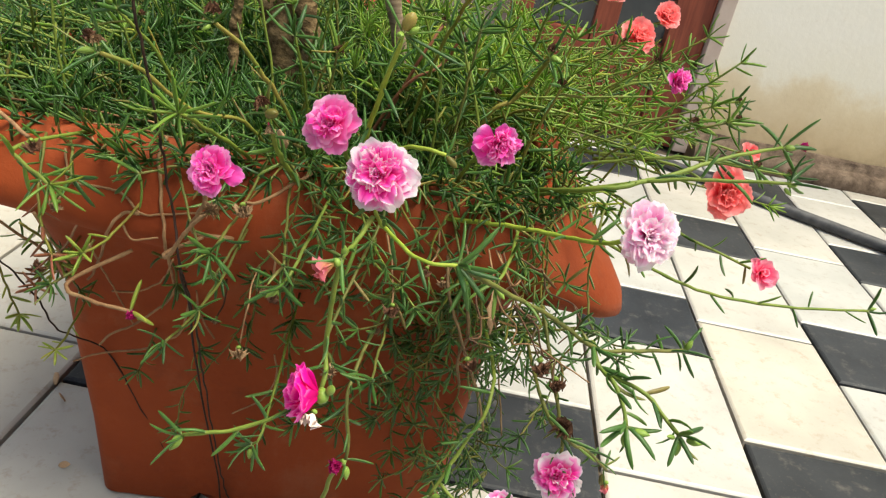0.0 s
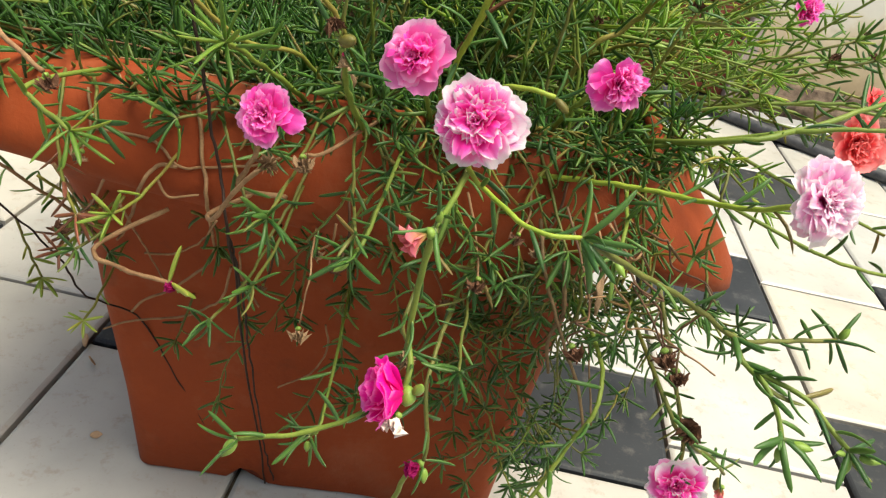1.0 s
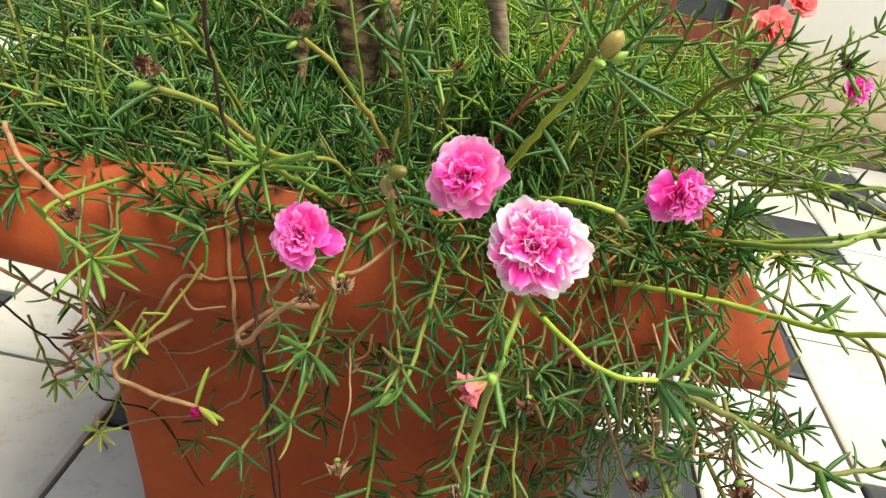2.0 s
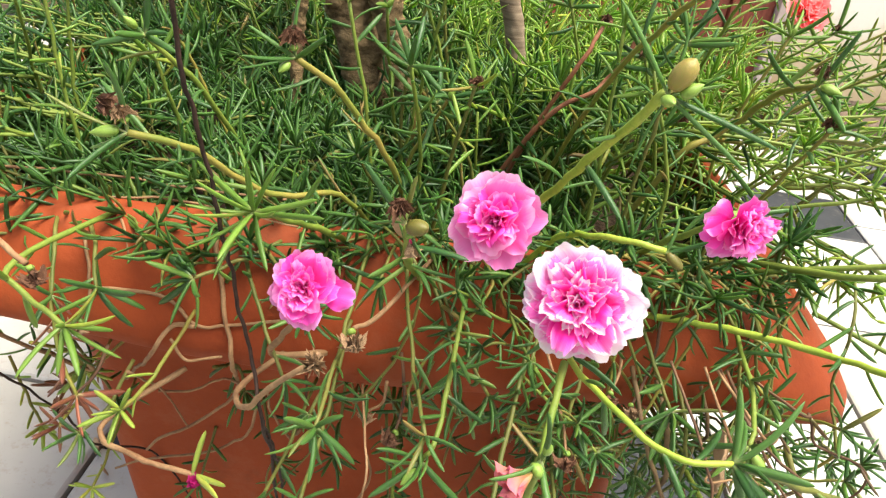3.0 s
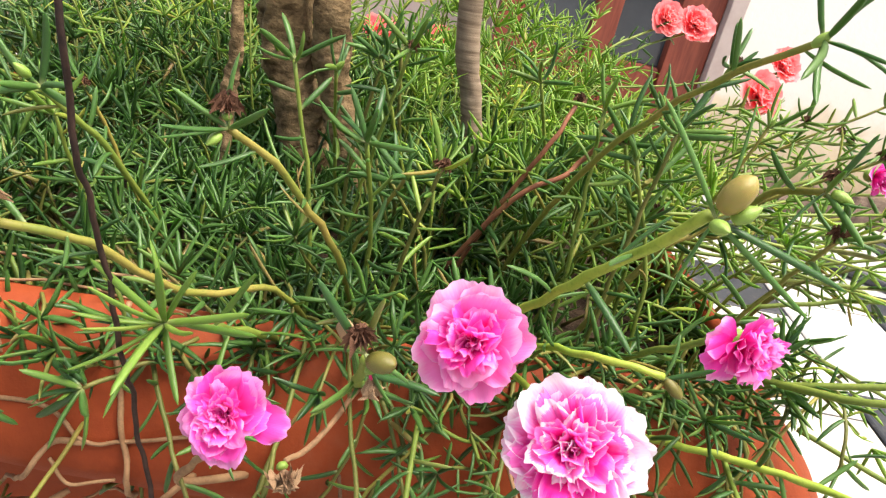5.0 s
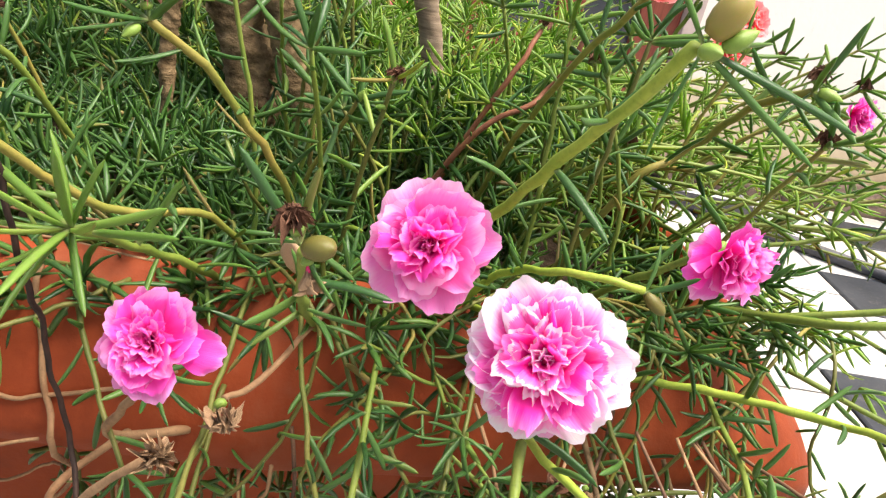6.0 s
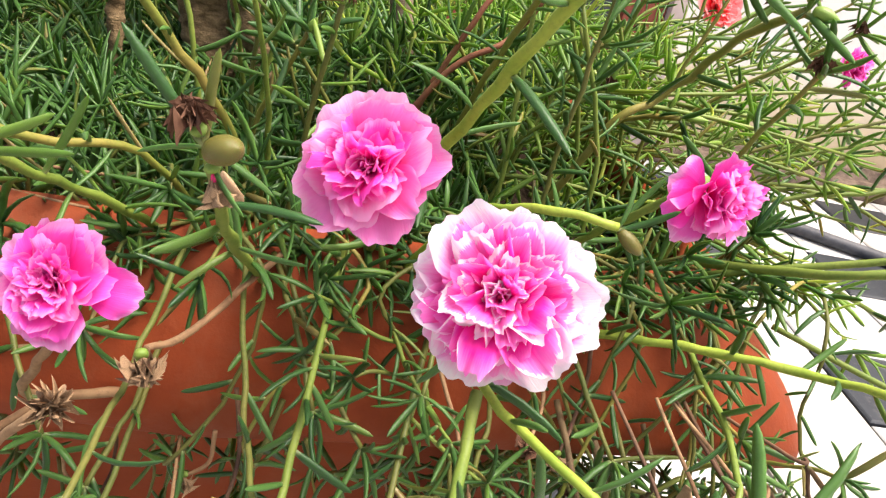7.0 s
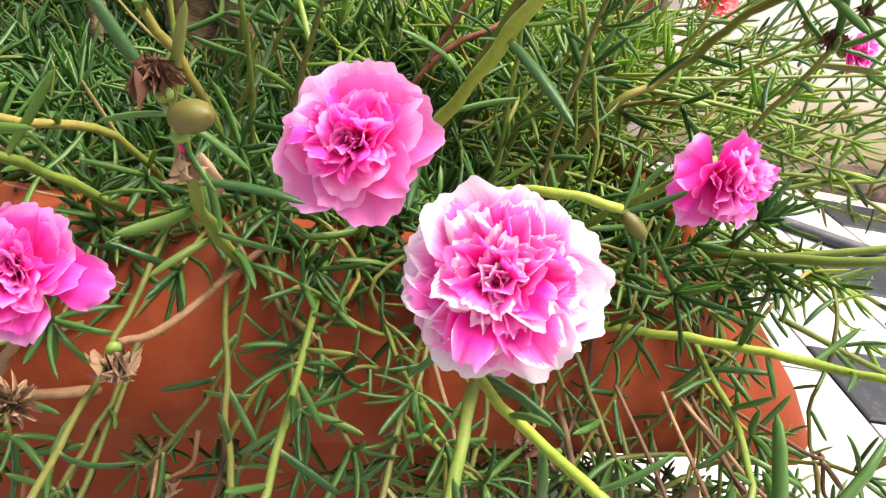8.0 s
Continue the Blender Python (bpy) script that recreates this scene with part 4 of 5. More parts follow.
bloom(s, (0.0925, 0.669, 0.5005), (0.52, -0.84, 0.10), 0.0185, "rose", RUFFLED, 0.1, "pink double flower turned sideways", 21, ((-0.9, -0.3, 0.3), (-0.5, -0.2, -0.9), (-1.0, -0.3, -0.2)), 0.08)
s = shoot([(0.050, 0.715, 0.418), (0.090, 0.694, 0.431), (0.120, 0.678, 0.441), (0.148, 0.656, 0.451), (0.166, 0.627, 0.465), (0.178, 0.609, 0.479)], "long horizontal moss rose shoot bearing a pale pink flower", 0.0019, 0.0014, M_STEM_BRIGHT, 0.011, 0.021, 0, 0.25, 0.97)
bloom(s, (0.183, 0.600, 0.488), (0.28, -0.80, 0.36), 0.0190, "pale", FULL, 1.2, "pale pink and white frilled flower", 31)
s = shoot([(0.012, 0.705, 0.440), (0.024, 0.690, 0.468), (0.034, 0.665, 0.486), (0.048, 0.653, 0.493), (0.063, 0.651, 0.492)], "slim green shoot ending in a small pointed brownish bud", 0.0016, 0.0013, M_STEM_BRIGHT, 0.020, 0.020, 0, 0.3, 0.9)
add_bud(s, (0.064, 0.651, 0.491), (0.75, -0.25, -0.55), 0.0115, 0.85, POD)
for d, ln in (((0.85, -0.1, 0.45), 0.017), ((0.3, 0.3, 0.9), 0.016), ((0.7, 0.2, -0.7), 0.013)):
    add_leaf(s, (0.063, 0.651, 0.491), d, ln)
s = shoot([(0.060, 0.86, 0.415), (0.080, 0.83, 0.455), (0.105, 0.80, 0.485), (0.124, 0.782, 0.495)], "arching shoot with a small yellow-green bud over the foliage", 0.0015, 0.0012, M_STEM_OLIVE, 0.012, 0.019, 2, 0.2)
add_bud(s, (0.126, 0.780, 0.496), (0.8, -0.2, 0.1), 0.0125, 0.75)
# further blooms
s = shoot([(0.028, 0.612, 0.459), (0.024, 0.59, 0.453), (0.020, 0.567, 0.453)], "short stalk with a withered pink flower", 0.0015, 0.0013, M_STEM, 0.012, 0.021, 3, 0.5)
bloom(s, (0.0175, 0.5625, 0.4515), (-0.75, -0.45, -0.25), 0.0115, "faded", SHUT, 0.0, "withered closed pink flower", 41)
add_bud(s, (0.021, 0.567, 0.456), (0.1, -0.2, 1), 0.008)
s = shoot([(0.020, 0.568, 0.452), (0.018, 0.567, 0.428), (0.017, 0.568, 0.405), (0.018, 0.563, 0.390), (0.022, 0.549, 0.381), (0.014, 0.543, 0.370), (-0.016, 0.533, 0.352), (-0.038, 0.528, 0.346), (-0.050, 0.525, 0.344)], "hanging pale green shoot with a magenta flower and a pointed bud", 0.0016, 0.0012, M_STEM, 0.014, 0.020, 5, 0.25)
bloom(s, (0.021, 0.540, 0.379), (-0.90, -0.34, 0.22), 0.0195, "hot", ((7, 1.0, 38, 0), (7, 0.96, 50, 0), (6, 0.85, 62, 1)), 0.5, "vivid magenta half-closed flower", 44)
bloom(s, (0.021, 0.533, 0.372), (-0.2, -0.7, -0.5), 0.0075, "bleached", ((6, 1.0, 40, 0), (5, 0.8, 60, 0)), 0.5, "bleached curled petal edges", 45)
add_bud(s, (-0.051, 0.525, 0.343), (-0.35, -0.35, -0.6), 0.0135, 1.05)
add_bud(s, (0.027, 0.541, 0.381), (0.2, -0.3, 1), 0.0115, 1.1)
s = shoot([(0.147, 0.655, 0.397), (0.162, 0.615, 0.362), (0.173, 0.595, 0.335), (0.174, 0.588, 0.321)], "drooping shoot with a small pink and white flower", 0.0014, 0.0011, M_STEM_DARK, 0.0055, 0.018, 6)
bloom(s, (0.174, 0.583, 0.317), (-0.15, -0.85, 0.35), 0.0175, "white", ROSE, 0.3, "small frilled pink and white flower", 51)
s = shoot([(0.157, 0.87, 0.467), (0.197, 0.866, 0.507), (0.229, 0.865, 0.519)], "slender shoot with a bright pink flower in profile", 0.0015, 0.0011, M_STEM, 0.009, 0.02)
bloom(s, (0.237, 0.864, 0.522), (0.66, -0.70, 0.20), 0.0165, "rose", RUFFLED, 0.3, "bright pink flower seen in profile", 55)
s = shoot([(0.187, 0.86, 0.440), (0.25, 0.852, 0.452), (0.296, 0.840, 0.442)], "leafy shoot bearing an open coral flower", 0.0016, 0.0011, M_STEM, 0.009, 0.02)
bloom(s, (0.303, 0.834, 0.443), (0.15, -0.93, 0.25), 0.0225, "coral", ROSE, 0.6, "open coral-red double flower", 61)
s = shoot([(0.20, 0.93, 0.45), (0.29, 0.935, 0.455), (0.341, 0.930, 0.452)], "leafy shoot bearing a small coral flower", 0.0015, 0.0011, M_STEM, 0.010, 0.02)
bloom(s, (0.346, 0.928, 0.453), (0.4, -0.6, 0.5), 0.0120, "coral", SMALL, 0.6, "small coral-red flower", 62)
s = shoot([(0.167, 0.72, 0.432), (0.217, 0.7, 0.422), (0.265, 0.692, 0.413), (0.327, 0.705, 0.408), (0.394, 0.72, 0.411)], "long thin horizontal shoot with a small bud at its tip", 0.0014, 0.0010, M_STEM, 0.022, 0.019, 4, 0.1)
add_bud(s, (0.395, 0.721, 0.412), (1, 0.1, 0.3), 0.008)
s = shoot([(0.187, 0.8, 0.437), (0.265, 0.795, 0.412), (0.329, 0.787, 0.396)], "leafy shoot bearing a salmon-pink flower", 0.0015, 0.0011, M_STEM, 0.010, 0.02)
bloom(s, (0.336, 0.782, 0.396), (0.3, -0.7, 0.45), 0.0140, "salmon", SMALL, 0.9, "salmon-pink double flower", 63)
for (bx, by, bz), (fx, fy, fz), rr, sd in (((0.10, 1.12, 0.42), (0.211, 1.20, 0.552), 0.021, 64), ((0.09, 1.11, 0.42), (0.179, 1.19, 0.553), 0.019, 65), ((0.16, 1.00, 0.43), (0.227, 1.035, 0.525), 0.019, 66), ((0.15, 1.05, 0.43), (0.262, 1.09, 0.545), 0.016, 67),
                                           ((-0.10, 1.12, 0.42), (-0.098, 1.19, 0.480), 0.020, 68), ((-0.03, 1.12, 0.42), (-0.038, 1.19, 0.489), 0.014, 69)):
    s = shoot([(bx, by, bz), ((bx + fx) / 2 - 0.02, (by + fy) / 2, (bz + fz) / 2 + 0.02), (fx, fy, fz - 0.006)], "upright shoot bearing a coral-red flower at the planter's far side", 0.0015, 0.0011, M_STEM, 0.010, 0.02, group="coral flowers behind the trunk")
    bloom(s, (fx, fy, fz), (0.2, -0.75, 0.5), rr, "coral", ROSE, sd, "coral-red double flower", sd)

# ---- buds, seed heads and rosettes over the rim ----
s = shoot([(-0.003, 0.74, 0.427), (0.005, 0.69, 0.472), (0.017, 0.645, 0.519), (0.029, 0.609, 0.558), (0.032, 0.597, 0.571)], "stout green shoot with a cluster of fat buds at its tip", 0.0017, 0.0015, M_STEM_BRIGHT, 0.016, 0.025, 0, 0.2, 0.95, opening=(45, 80), thick=0.75)
add_bud(s, (0.0335, 0.595, 0.5735), (0.35, -0.15, 0.9), 0.0128, 1.15, FAT)
add_bud(s, (0.036, 0.594, 0.572), (0.9, -0.1, 0.75), 0.0088, 1.20)
add_bud(s, (0.0315, 0.592, 0.571), (0.2, -0.7, 0.1), 0.0075, 1.25)
for d, ln in (((-0.55, 0.1, 0.75), 0.034), ((0.12, 0.2, 1.0), 0.030), ((0.95, -0.12, -0.25), 0.040), ((0.85, -0.15, -0.55), 0.036), ((-0.3, -0.2, -0.8), 0.026), ((0.7, 0.5, 0.1), 0.026)):
    add_leaf(s, (0.033, 0.595, 0.571), d, ln * 0.86, LEAVES[:3], 0.44)
s = shoot([(-0.038, 0.7, 0.427), (-0.039, 0.65, 0.467), (-0.038, 0.622, 0.492), (-0.0365, 0.606, 0.5095)], "upright shoot with a round brownish-green bud and a withered flower", 0.0018, 0.0014, M_STEM, 0.011, 0.022, 0, 0.3, 0.9)
add_bud(s, (-0.0352, 0.6, 0.5135), (0.6, -0.5, 0.35), 0.0115, 1.1, POD)
bloom(s, (-0.0380, 0.601, 0.5175), (-0.3, -0.3, 0.9), 0.0065, "dark", CRUMPLED, 0.2, "withered brown flower", 71)
bloom(s, (-0.0345, 0.6, 0.5095), (0.3, -0.3, -0.9), 0.0062, "dry", ((4, 1.0, 80, 0),), 0.5, "hanging dry petals", 72)
for d, ln in (((0.06, -0.05, 1.0), 0.020), ((-0.55, -0.1, 0.8), 0.025), ((0.8, 0.1, -0.4), 0.016), ((-0.7, 0.3, -0.2), 0.015), ((0.5, -0.5, -0.6), 0.015)):
    add_leaf(s, (-0.0370, 0.603, 0.5130), d, ln, LEAVES[:3], 0.80)
s = shoot([(-0.063, 0.73, 0.427), (-0.078, 0.69, 0.472), (-0.101, 0.655, 0.487), (-0.120, 0.628, 0.515), (-0.136, 0.613, 0.525)], "reddish arching shoot with a pointed bud and dry sepals", 0.0013, 0.0013, M_STEM_OLIVE, 0.013, 0.024, 4, 0.25, thick=0.68)
add_bud(s, (-0.138, 0.611, 0.5265), (-0.85, -0.25, -0.15), 0.0125, 0.9)
bloom(s, (-0.136, 0.612, 0.5305), (-0.2, -0.2, 0.9), 0.0055, "dry", CRUMPLED, 0.2, "dry bleached sepals", 73)
bloom(s, (-0.142, 0.617, 0.5315), (-0.8, 0.1, 0.3), 0.0058, "dark", CRUMPLED, 0.4, "withered brown flower", 74)
s = shoot([(-0.073, 0.72, 0.427), (-0.085, 0.67, 0.465), (-0.092, 0.642, 0.484), (-0.097, 0.626, 0.494)], "shoot ending in a wide star of pale green leaves", 0.0015, 0.0013, M_STEM, 0.012, 0.0260, 14, 0.4, meshes=LEAVES_PALE, thick=0.72)
s = shoot([(-0.048, 0.745, 0.427), (-0.058, 0.715, 0.477), (-0.079, 0.693, 0.519), (-0.097, 0.679, 0.538)], "upright olive shoot with a dark seed head and a small bud", 0.0016, 0.0014, M_STEM_OLIVE, 0.013, 0.024, 6, 0.2, thick=0.68)
add_bud(s, (-0.099, 0.676, 0.5365), (-0.3, -0.5, -0.3), 0.0085, 1.1)
bloom(s, (-0.098, 0.679, 0.543), (0.0, 0.0, 1), 0.0075, "dark", CRUMPLED, 0.2, "dark withered seed head", 75)
s = shoot([(0.060, 0.765, 0.425), (0.085, 0.753, 0.492), (0.099, 0.755, 0.506), (0.109, 0.750, 0.519), (0.115, 0.730, 0.540), (0.115, 0.698, 0.553)], "arching shoot with a round green bud and a brown remnant", 0.0018, 0.0015, M_STEM_OLIVE, 0.020, 0.024, 4, 0.1, thick=0.75)
add_bud(s, (0.116, 0.696, 0.554), (0.5, -0.3, -0.1), 0.0110, 1.1)
bloom(s, (0.115, 0.698, 0.557), (0.1, 0, 1), 0.0048, "dark", CRUMPLED, 0.2, "withered brown remnant", 76)
s = shoot([(0.02, 0.80, 0.43), (0.03, 0.77, 0.49), (0.045, 0.735, 0.545), (0.060, 0.695, 0.583), (0.073, 0.662, 0.606)], "tall olive shoot with a leafy budded tip", 0.0014, 0.0012, M_STEM_OLIVE, 0.024, 0.024, 7, 0.2, thick=0.75)
add_bud(s, (0.07, 0.661, 0.604), (0.4, -0.2, 0.6), 0.009, 1.0)
s = shoot([(-0.005, 0.80, 0.43), (0.012, 0.79, 0.485), (0.027, 0.786, 0.520), (0.033, 0.79, 0.534), (0.037, 0.796, 0.542)], "red-brown upright shoot with a dark withered tip", 0.0014, 0.0012, M_STEM_RED, 0.022, 0.020, 0, 0.2, 0.85)
bloom(s, (0.0375, 0.796, 0.544), (0.3, 0, 1), 0.0050, "dark", CRUMPLED, 0.2, "dark withered flower tip", 77)
s = shoot([(-0.010, 0.79, 0.44), (0.015, 0.78, 0.492), (0.034, 0.779, 0.509), (0.044, 0.784, 0.518), (0.050, 0.780, 0.530), (0.0535, 0.780, 0.543)], "red-brown curving shoot with a slim green bud", 0.0014, 0.0012, M_STEM_RED, 0.022, 0.020, 0, 0.2, 0.85)
add_bud(s, (0.0538, 0.780, 0.543), (0.2, 0.0, 1.0), 0.0115, 0.85)
s = shoot([(-0.15, 0.78, 0.43), (-0.165, 0.745, 0.49), (-0.182, 0.720, 0.524)], "upright shoot with a round green bud", 0.0016, 0.0013, M_STEM, 0.012, 0.023, 5, 0.2)
add_bud(s, (-0.185, 0.718, 0.528), (-0.3, -0.4, 0.5), 0.0105, 1.1)
s = shoot([(-0.262, 0.690, 0.448), (-0.235, 0.650, 0.478), (-0.205, 0.616, 0.480), (-0.186, 0.606, 0.474), (-0.176, 0.603, 0.470)], "pinkish bare stem with a dry flower end", 0.0014, 0.0012, M_STEM_BROWN, 0.0, 0.02)
bloom(s, (-0.174, 0.602, 0.468), (0.5, -0.3, -0.6), 0.0070, "dark", CRUMPLED, 0.1, "withered dark flower end", 78)
s = shoot([tuple(face_point(-0.131, 0.440, -0.001)), (-0.200, 0.625, 0.452), (-0.185, 0.612, 0.447), (-0.168, 0.605, 0.441)], "shoot ending in a spray of long green leaves", 0.0014, 0.0012, M_STEM, 0.012, 0.0225, 9, 0.3, meshes=LEAVES_PALE)
s = shoot([(0.13, 0.73, 0.45), (0.17, 0.68, 0.480), (0.215, 0.705, 0.490), (0.260, 0.735, 0.502), (0.304, 0.762, 0.509)], "long straight green shoot with a pink-tipped bud", 0.0018, 0.0014, M_STEM, 0.022, 0.026, 5, 0.3)
add_bud(s, (0.305, 0.763, 0.509), (0.95, 0.1, 0.1), 0.0165, 0.80)
bloom(s, (0.318, 0.770, 0.510), (0.95, 0.1, 0.05), 0.0075, "purple", SHUT, 0.1, "dark pink closed petals", 79)
s = shoot([(0.13, 0.72, 0.45), (0.20, 0.69, 0.488), (0.25, 0.682, 0.502), (0.282, 0.678, 0.509)], "green shoot with two small pointed buds", 0.0016, 0.0011, M_STEM, 0.025, 0.02, 3, 0.4)
add_bud(s, (0.28, 0.678, 0.505), (0.7, 0, -0.5), 0.009, 0.9)
add_bud(s, (0.281, 0.678, 0.507), (0.9, 0, 0.3), 0.009, 0.8)

# trailing group over the rim corner, with its paired buds
s = shoot([(0.083, 0.574, 0.459), (0.112, 0.588, 0.441), (0.145, 0.598, 0.424), (0.176, 0.6, 0.407), (0.202, 0.612, 0.403), (0.237, 0.626, 0.402)], "trailing shoot ending in a round green bud", 0.0016, 0.0012, M_STEM_DARK, 0.0060, 0.018, 5, 0.3)
add_bud(s, (0.239, 0.627, 0.403), (0.3, 0, 1), 0.0105, 1.05)
for tip in ((0.196, 0.558, 0.387), (0.225, 0.556, 0.390)):
    s = shoot([(0.173, 0.603, 0.41), (0.18, 0.588, 0.402), ((tip[0] + 0.183) / 2, 0.573, (tip[2] + 0.412) / 2), tip], "drooping shoot ending in a cluster of green buds", 0.0015, 0.0012, M_STEM, 0.0060, 0.018, 6, 0.05, thick=1.25)
    add_bud(s, (tip[0] + 0.004, tip[1] - 0.003, tip[2]), (0.8, -0.2, 0.1), 0.0120, 1.0)
    add_bud(s, (tip[0], tip[1] - 0.003, tip[2] - 0.003), (0.1, -0.2, -0.9), 0.0115, 0.95)
    add_bud(s, (tip[0] - 0.003, tip[1] - 0.003, tip[2]), (-0.7, -0.3, 0.2), 0.008, 0.9)
s = shoot([tuple(face_point(0.20, 0.36, 0.001)), (0.150, 0.600, 0.368), (0.168, 0.590, 0.346), (0.200, 0.610, 0.315), (0.218, 0.624, 0.292)], "drooping shoot with a pink-tipped closing bud", 0.0013, 0.0011, M_STEM_DARK, 0.0060, 0.018, 0, 0.1)
bloom(s, (0.168, 0.588, 0.349), (0.3, -0.3, 0.9), 0.0100, "dark", CRUMPLED, 0.1, "dark withered flower", 97)
bloom(s, (0.220, 0.622, 0.282), (0.1, -0.1, -1), 0.0070, "faded", SHUT, 0.1, "pink petal tips", 98)
add_bud(s, (0.216, 0.623, 0.288), (0.1, -0.1, -1), 0.012, 0.8, POD)

# withered flowers and buds hanging before the face
s = shoot([tuple(face_point(0.10, 0.365, 0.001)), (0.030, 0.600, 0.340), (0.037, 0.580, 0.312), (0.037, 0.577, 0.299)], "hanging shoot with a shrivelled purple flower and a bud", 0.0014, 0.0011, M_STEM_DARK, 0.010, 0.019, 3, 0.3)
bloom(s, (0.035, 0.575, 0.297), (-0.5, -0.7, 0.1), 0.0095, "purple", SHUT, 0.3, "shrivelled purple flower", 91)
add_bud(s, (0.038, 0.575, 0.294), (0.2, -0.3, -0.9), 0.012)
shoot([(0.037, 0.577, 0.298), (0.030, 0.578, 0.285), (0.026, 0.582, 0.262), (0.022, 0.585, 0.240)], "pale dry stalk hanging below a shrivelled flower", 0.0014, 0.0017, M_STEM, 0.0, 0.02)
s = shoot([tuple(face_point(0.085, 0.42, 0.001)), (0.012, 0.605, 0.380), (0.017, 0.593, 0.360)], "short shoot with a small dried flower", 0.0012, 0.0010, M_STEM_DARK, 0.008, 0.019, 4, 0.2)
bloom(s, (0.017, 0.591, 0.357), (0.1, -0.9, 0.3), 0.0075, "dry", CRUMPLED, 0.3, "small dried tan flower", 92)
s = shoot([tuple(face_point(0.17, 0.34, 0.001)), (0.122, 0.605, 0.362), (0.108, 0.578, 0.325), (0.095, 0.562, 0.298)], "leafy hanging shoot with a closing pink and yellow flower", 0.0014, 0.0011, M_STEM, 0.008, 0.020, 5, 0.15)
bloom(s, (0.092, 0.559, 0.294), (-0.6, -0.6, -0.4), 0.0115, "faded", SHUT, 0.3, "closing pink and yellow flower", 93)
add_bud(s, (0.097, 0.560, 0.299), (0.4, -0.4, 0.6), 0.011)
s = shoot([(0.100, 0.566, 0.306), (0.118, 0.556, 0.298), (0.138, 0.553, 0.302)], "short shoot with a half-hidden pale pink flower", 0.0012, 0.0010, M_STEM, 0.008, 0.019, 4, 0.2)
bloom(s, (0.141, 0.556, 0.307), (-0.3, -0.4, 0.8), 0.0130, "white", SHUT, 0.3, "half-hidden pale pink flower", 94)
add_bud(s, (0.136, 0.551, 0.300), (0.1, -0.8, 0.3), 0.010)
s = shoot([tuple(face_point(0.185, 0.43, 0.001)), (0.115, 0.635, 0.432), (0.109, 0.616, 0.429)], "short shoot with a pale yellowish bud", 0.0012, 0.0010, M_STEM, 0.009, 0.019, 4, 0.2)
add_bud(s, (0.110, 0.613, 0.428), (0.6, -0.5, -0.5), 0.0115, 0.9)
s = shoot([tuple(face_point(0.05, 0.44, 0.001)), (-0.015, 0.612, 0.418), (-0.020, 0.597, 0.409)], "short shoot with a pointed green bud", 0.0012, 0.0010, M_STEM, 0.008, 0.021, 6, 0.2)
add_bud(s, (-0.021, 0.594, 0.407), (-0.6, -0.6, -0.4), 0.0115, 0.95)
s = shoot([tuple(face_point(0.02, 0.30, 0.001)), (-0.030, 0.620, 0.275), (-0.034, 0.606, 0.265)], "short shoot with a hanging green bud", 0.0011, 0.0009, M_STEM, 0.008, 0.019, 6, 0.2)
add_bud(s, (-0.035, 0.604, 0.262), (0.0, -0.2, -1), 0.0105, 0.95)
s = shoot([tuple(face_point(0.00, 0.37, 0.001)), (-0.045, 0.615, 0.385), (-0.044, 0.598, 0.358)], "bare brown stem with a dried flower", 0.0006, 0.0005, M_STEM_BROWN, 0.0, 0.019)
bloom(s, (-0.044, 0.596, 0.355), (0.3, -0.6, -0.6), 0.0070, "dry", CRUMPLED, 0.3, "dried brown flower", 95)
# far side shoots standing out beyond the planter
for p0, p1, p2 in (((0.15, 0.88, 0.45), (0.24, 0.880, 0.482), (0.304, 0.879, 0.494)), ((0.15, 0.92, 0.45), (0.25, 0.925, 0.485), (0.315, 0.928, 0.500)), ((0.17, 0.84, 0.45), (0.27, 0.832, 0.466), (0.343, 0.826, 0.470)), ((0.10, 0.88, 0.45), (0.112, 0.85, 0.53), (0.118, 0.834, 0.570)),
                   ((0.14, 1.00, 0.45), (0.22, 0.98, 0.50), (0.275, 0.97, 0.515)), ((0.16, 0.80, 0.45), (0.24, 0.79, 0.478), (0.30, 0.79, 0.482))):
    s = shoot([p0, p1, p2], "slender leafy shoot with a budded tip beyond the planter rim", 0.0014, 0.0011, M_STEM, 0.012, 0.021, 5, 0.35, group="budded shoots beyond the rim")
    add_bud(s, p2, (0.8, -0.1, 0.3), 0.0100, 0.95)
    bloom(s, (p2[0] + 0.002, p2[1], p2[2] + 0.002), (0.4, 0, 1), 0.0042, "dark", CRUMPLED, 0.2, "withered brown remnant", 96)
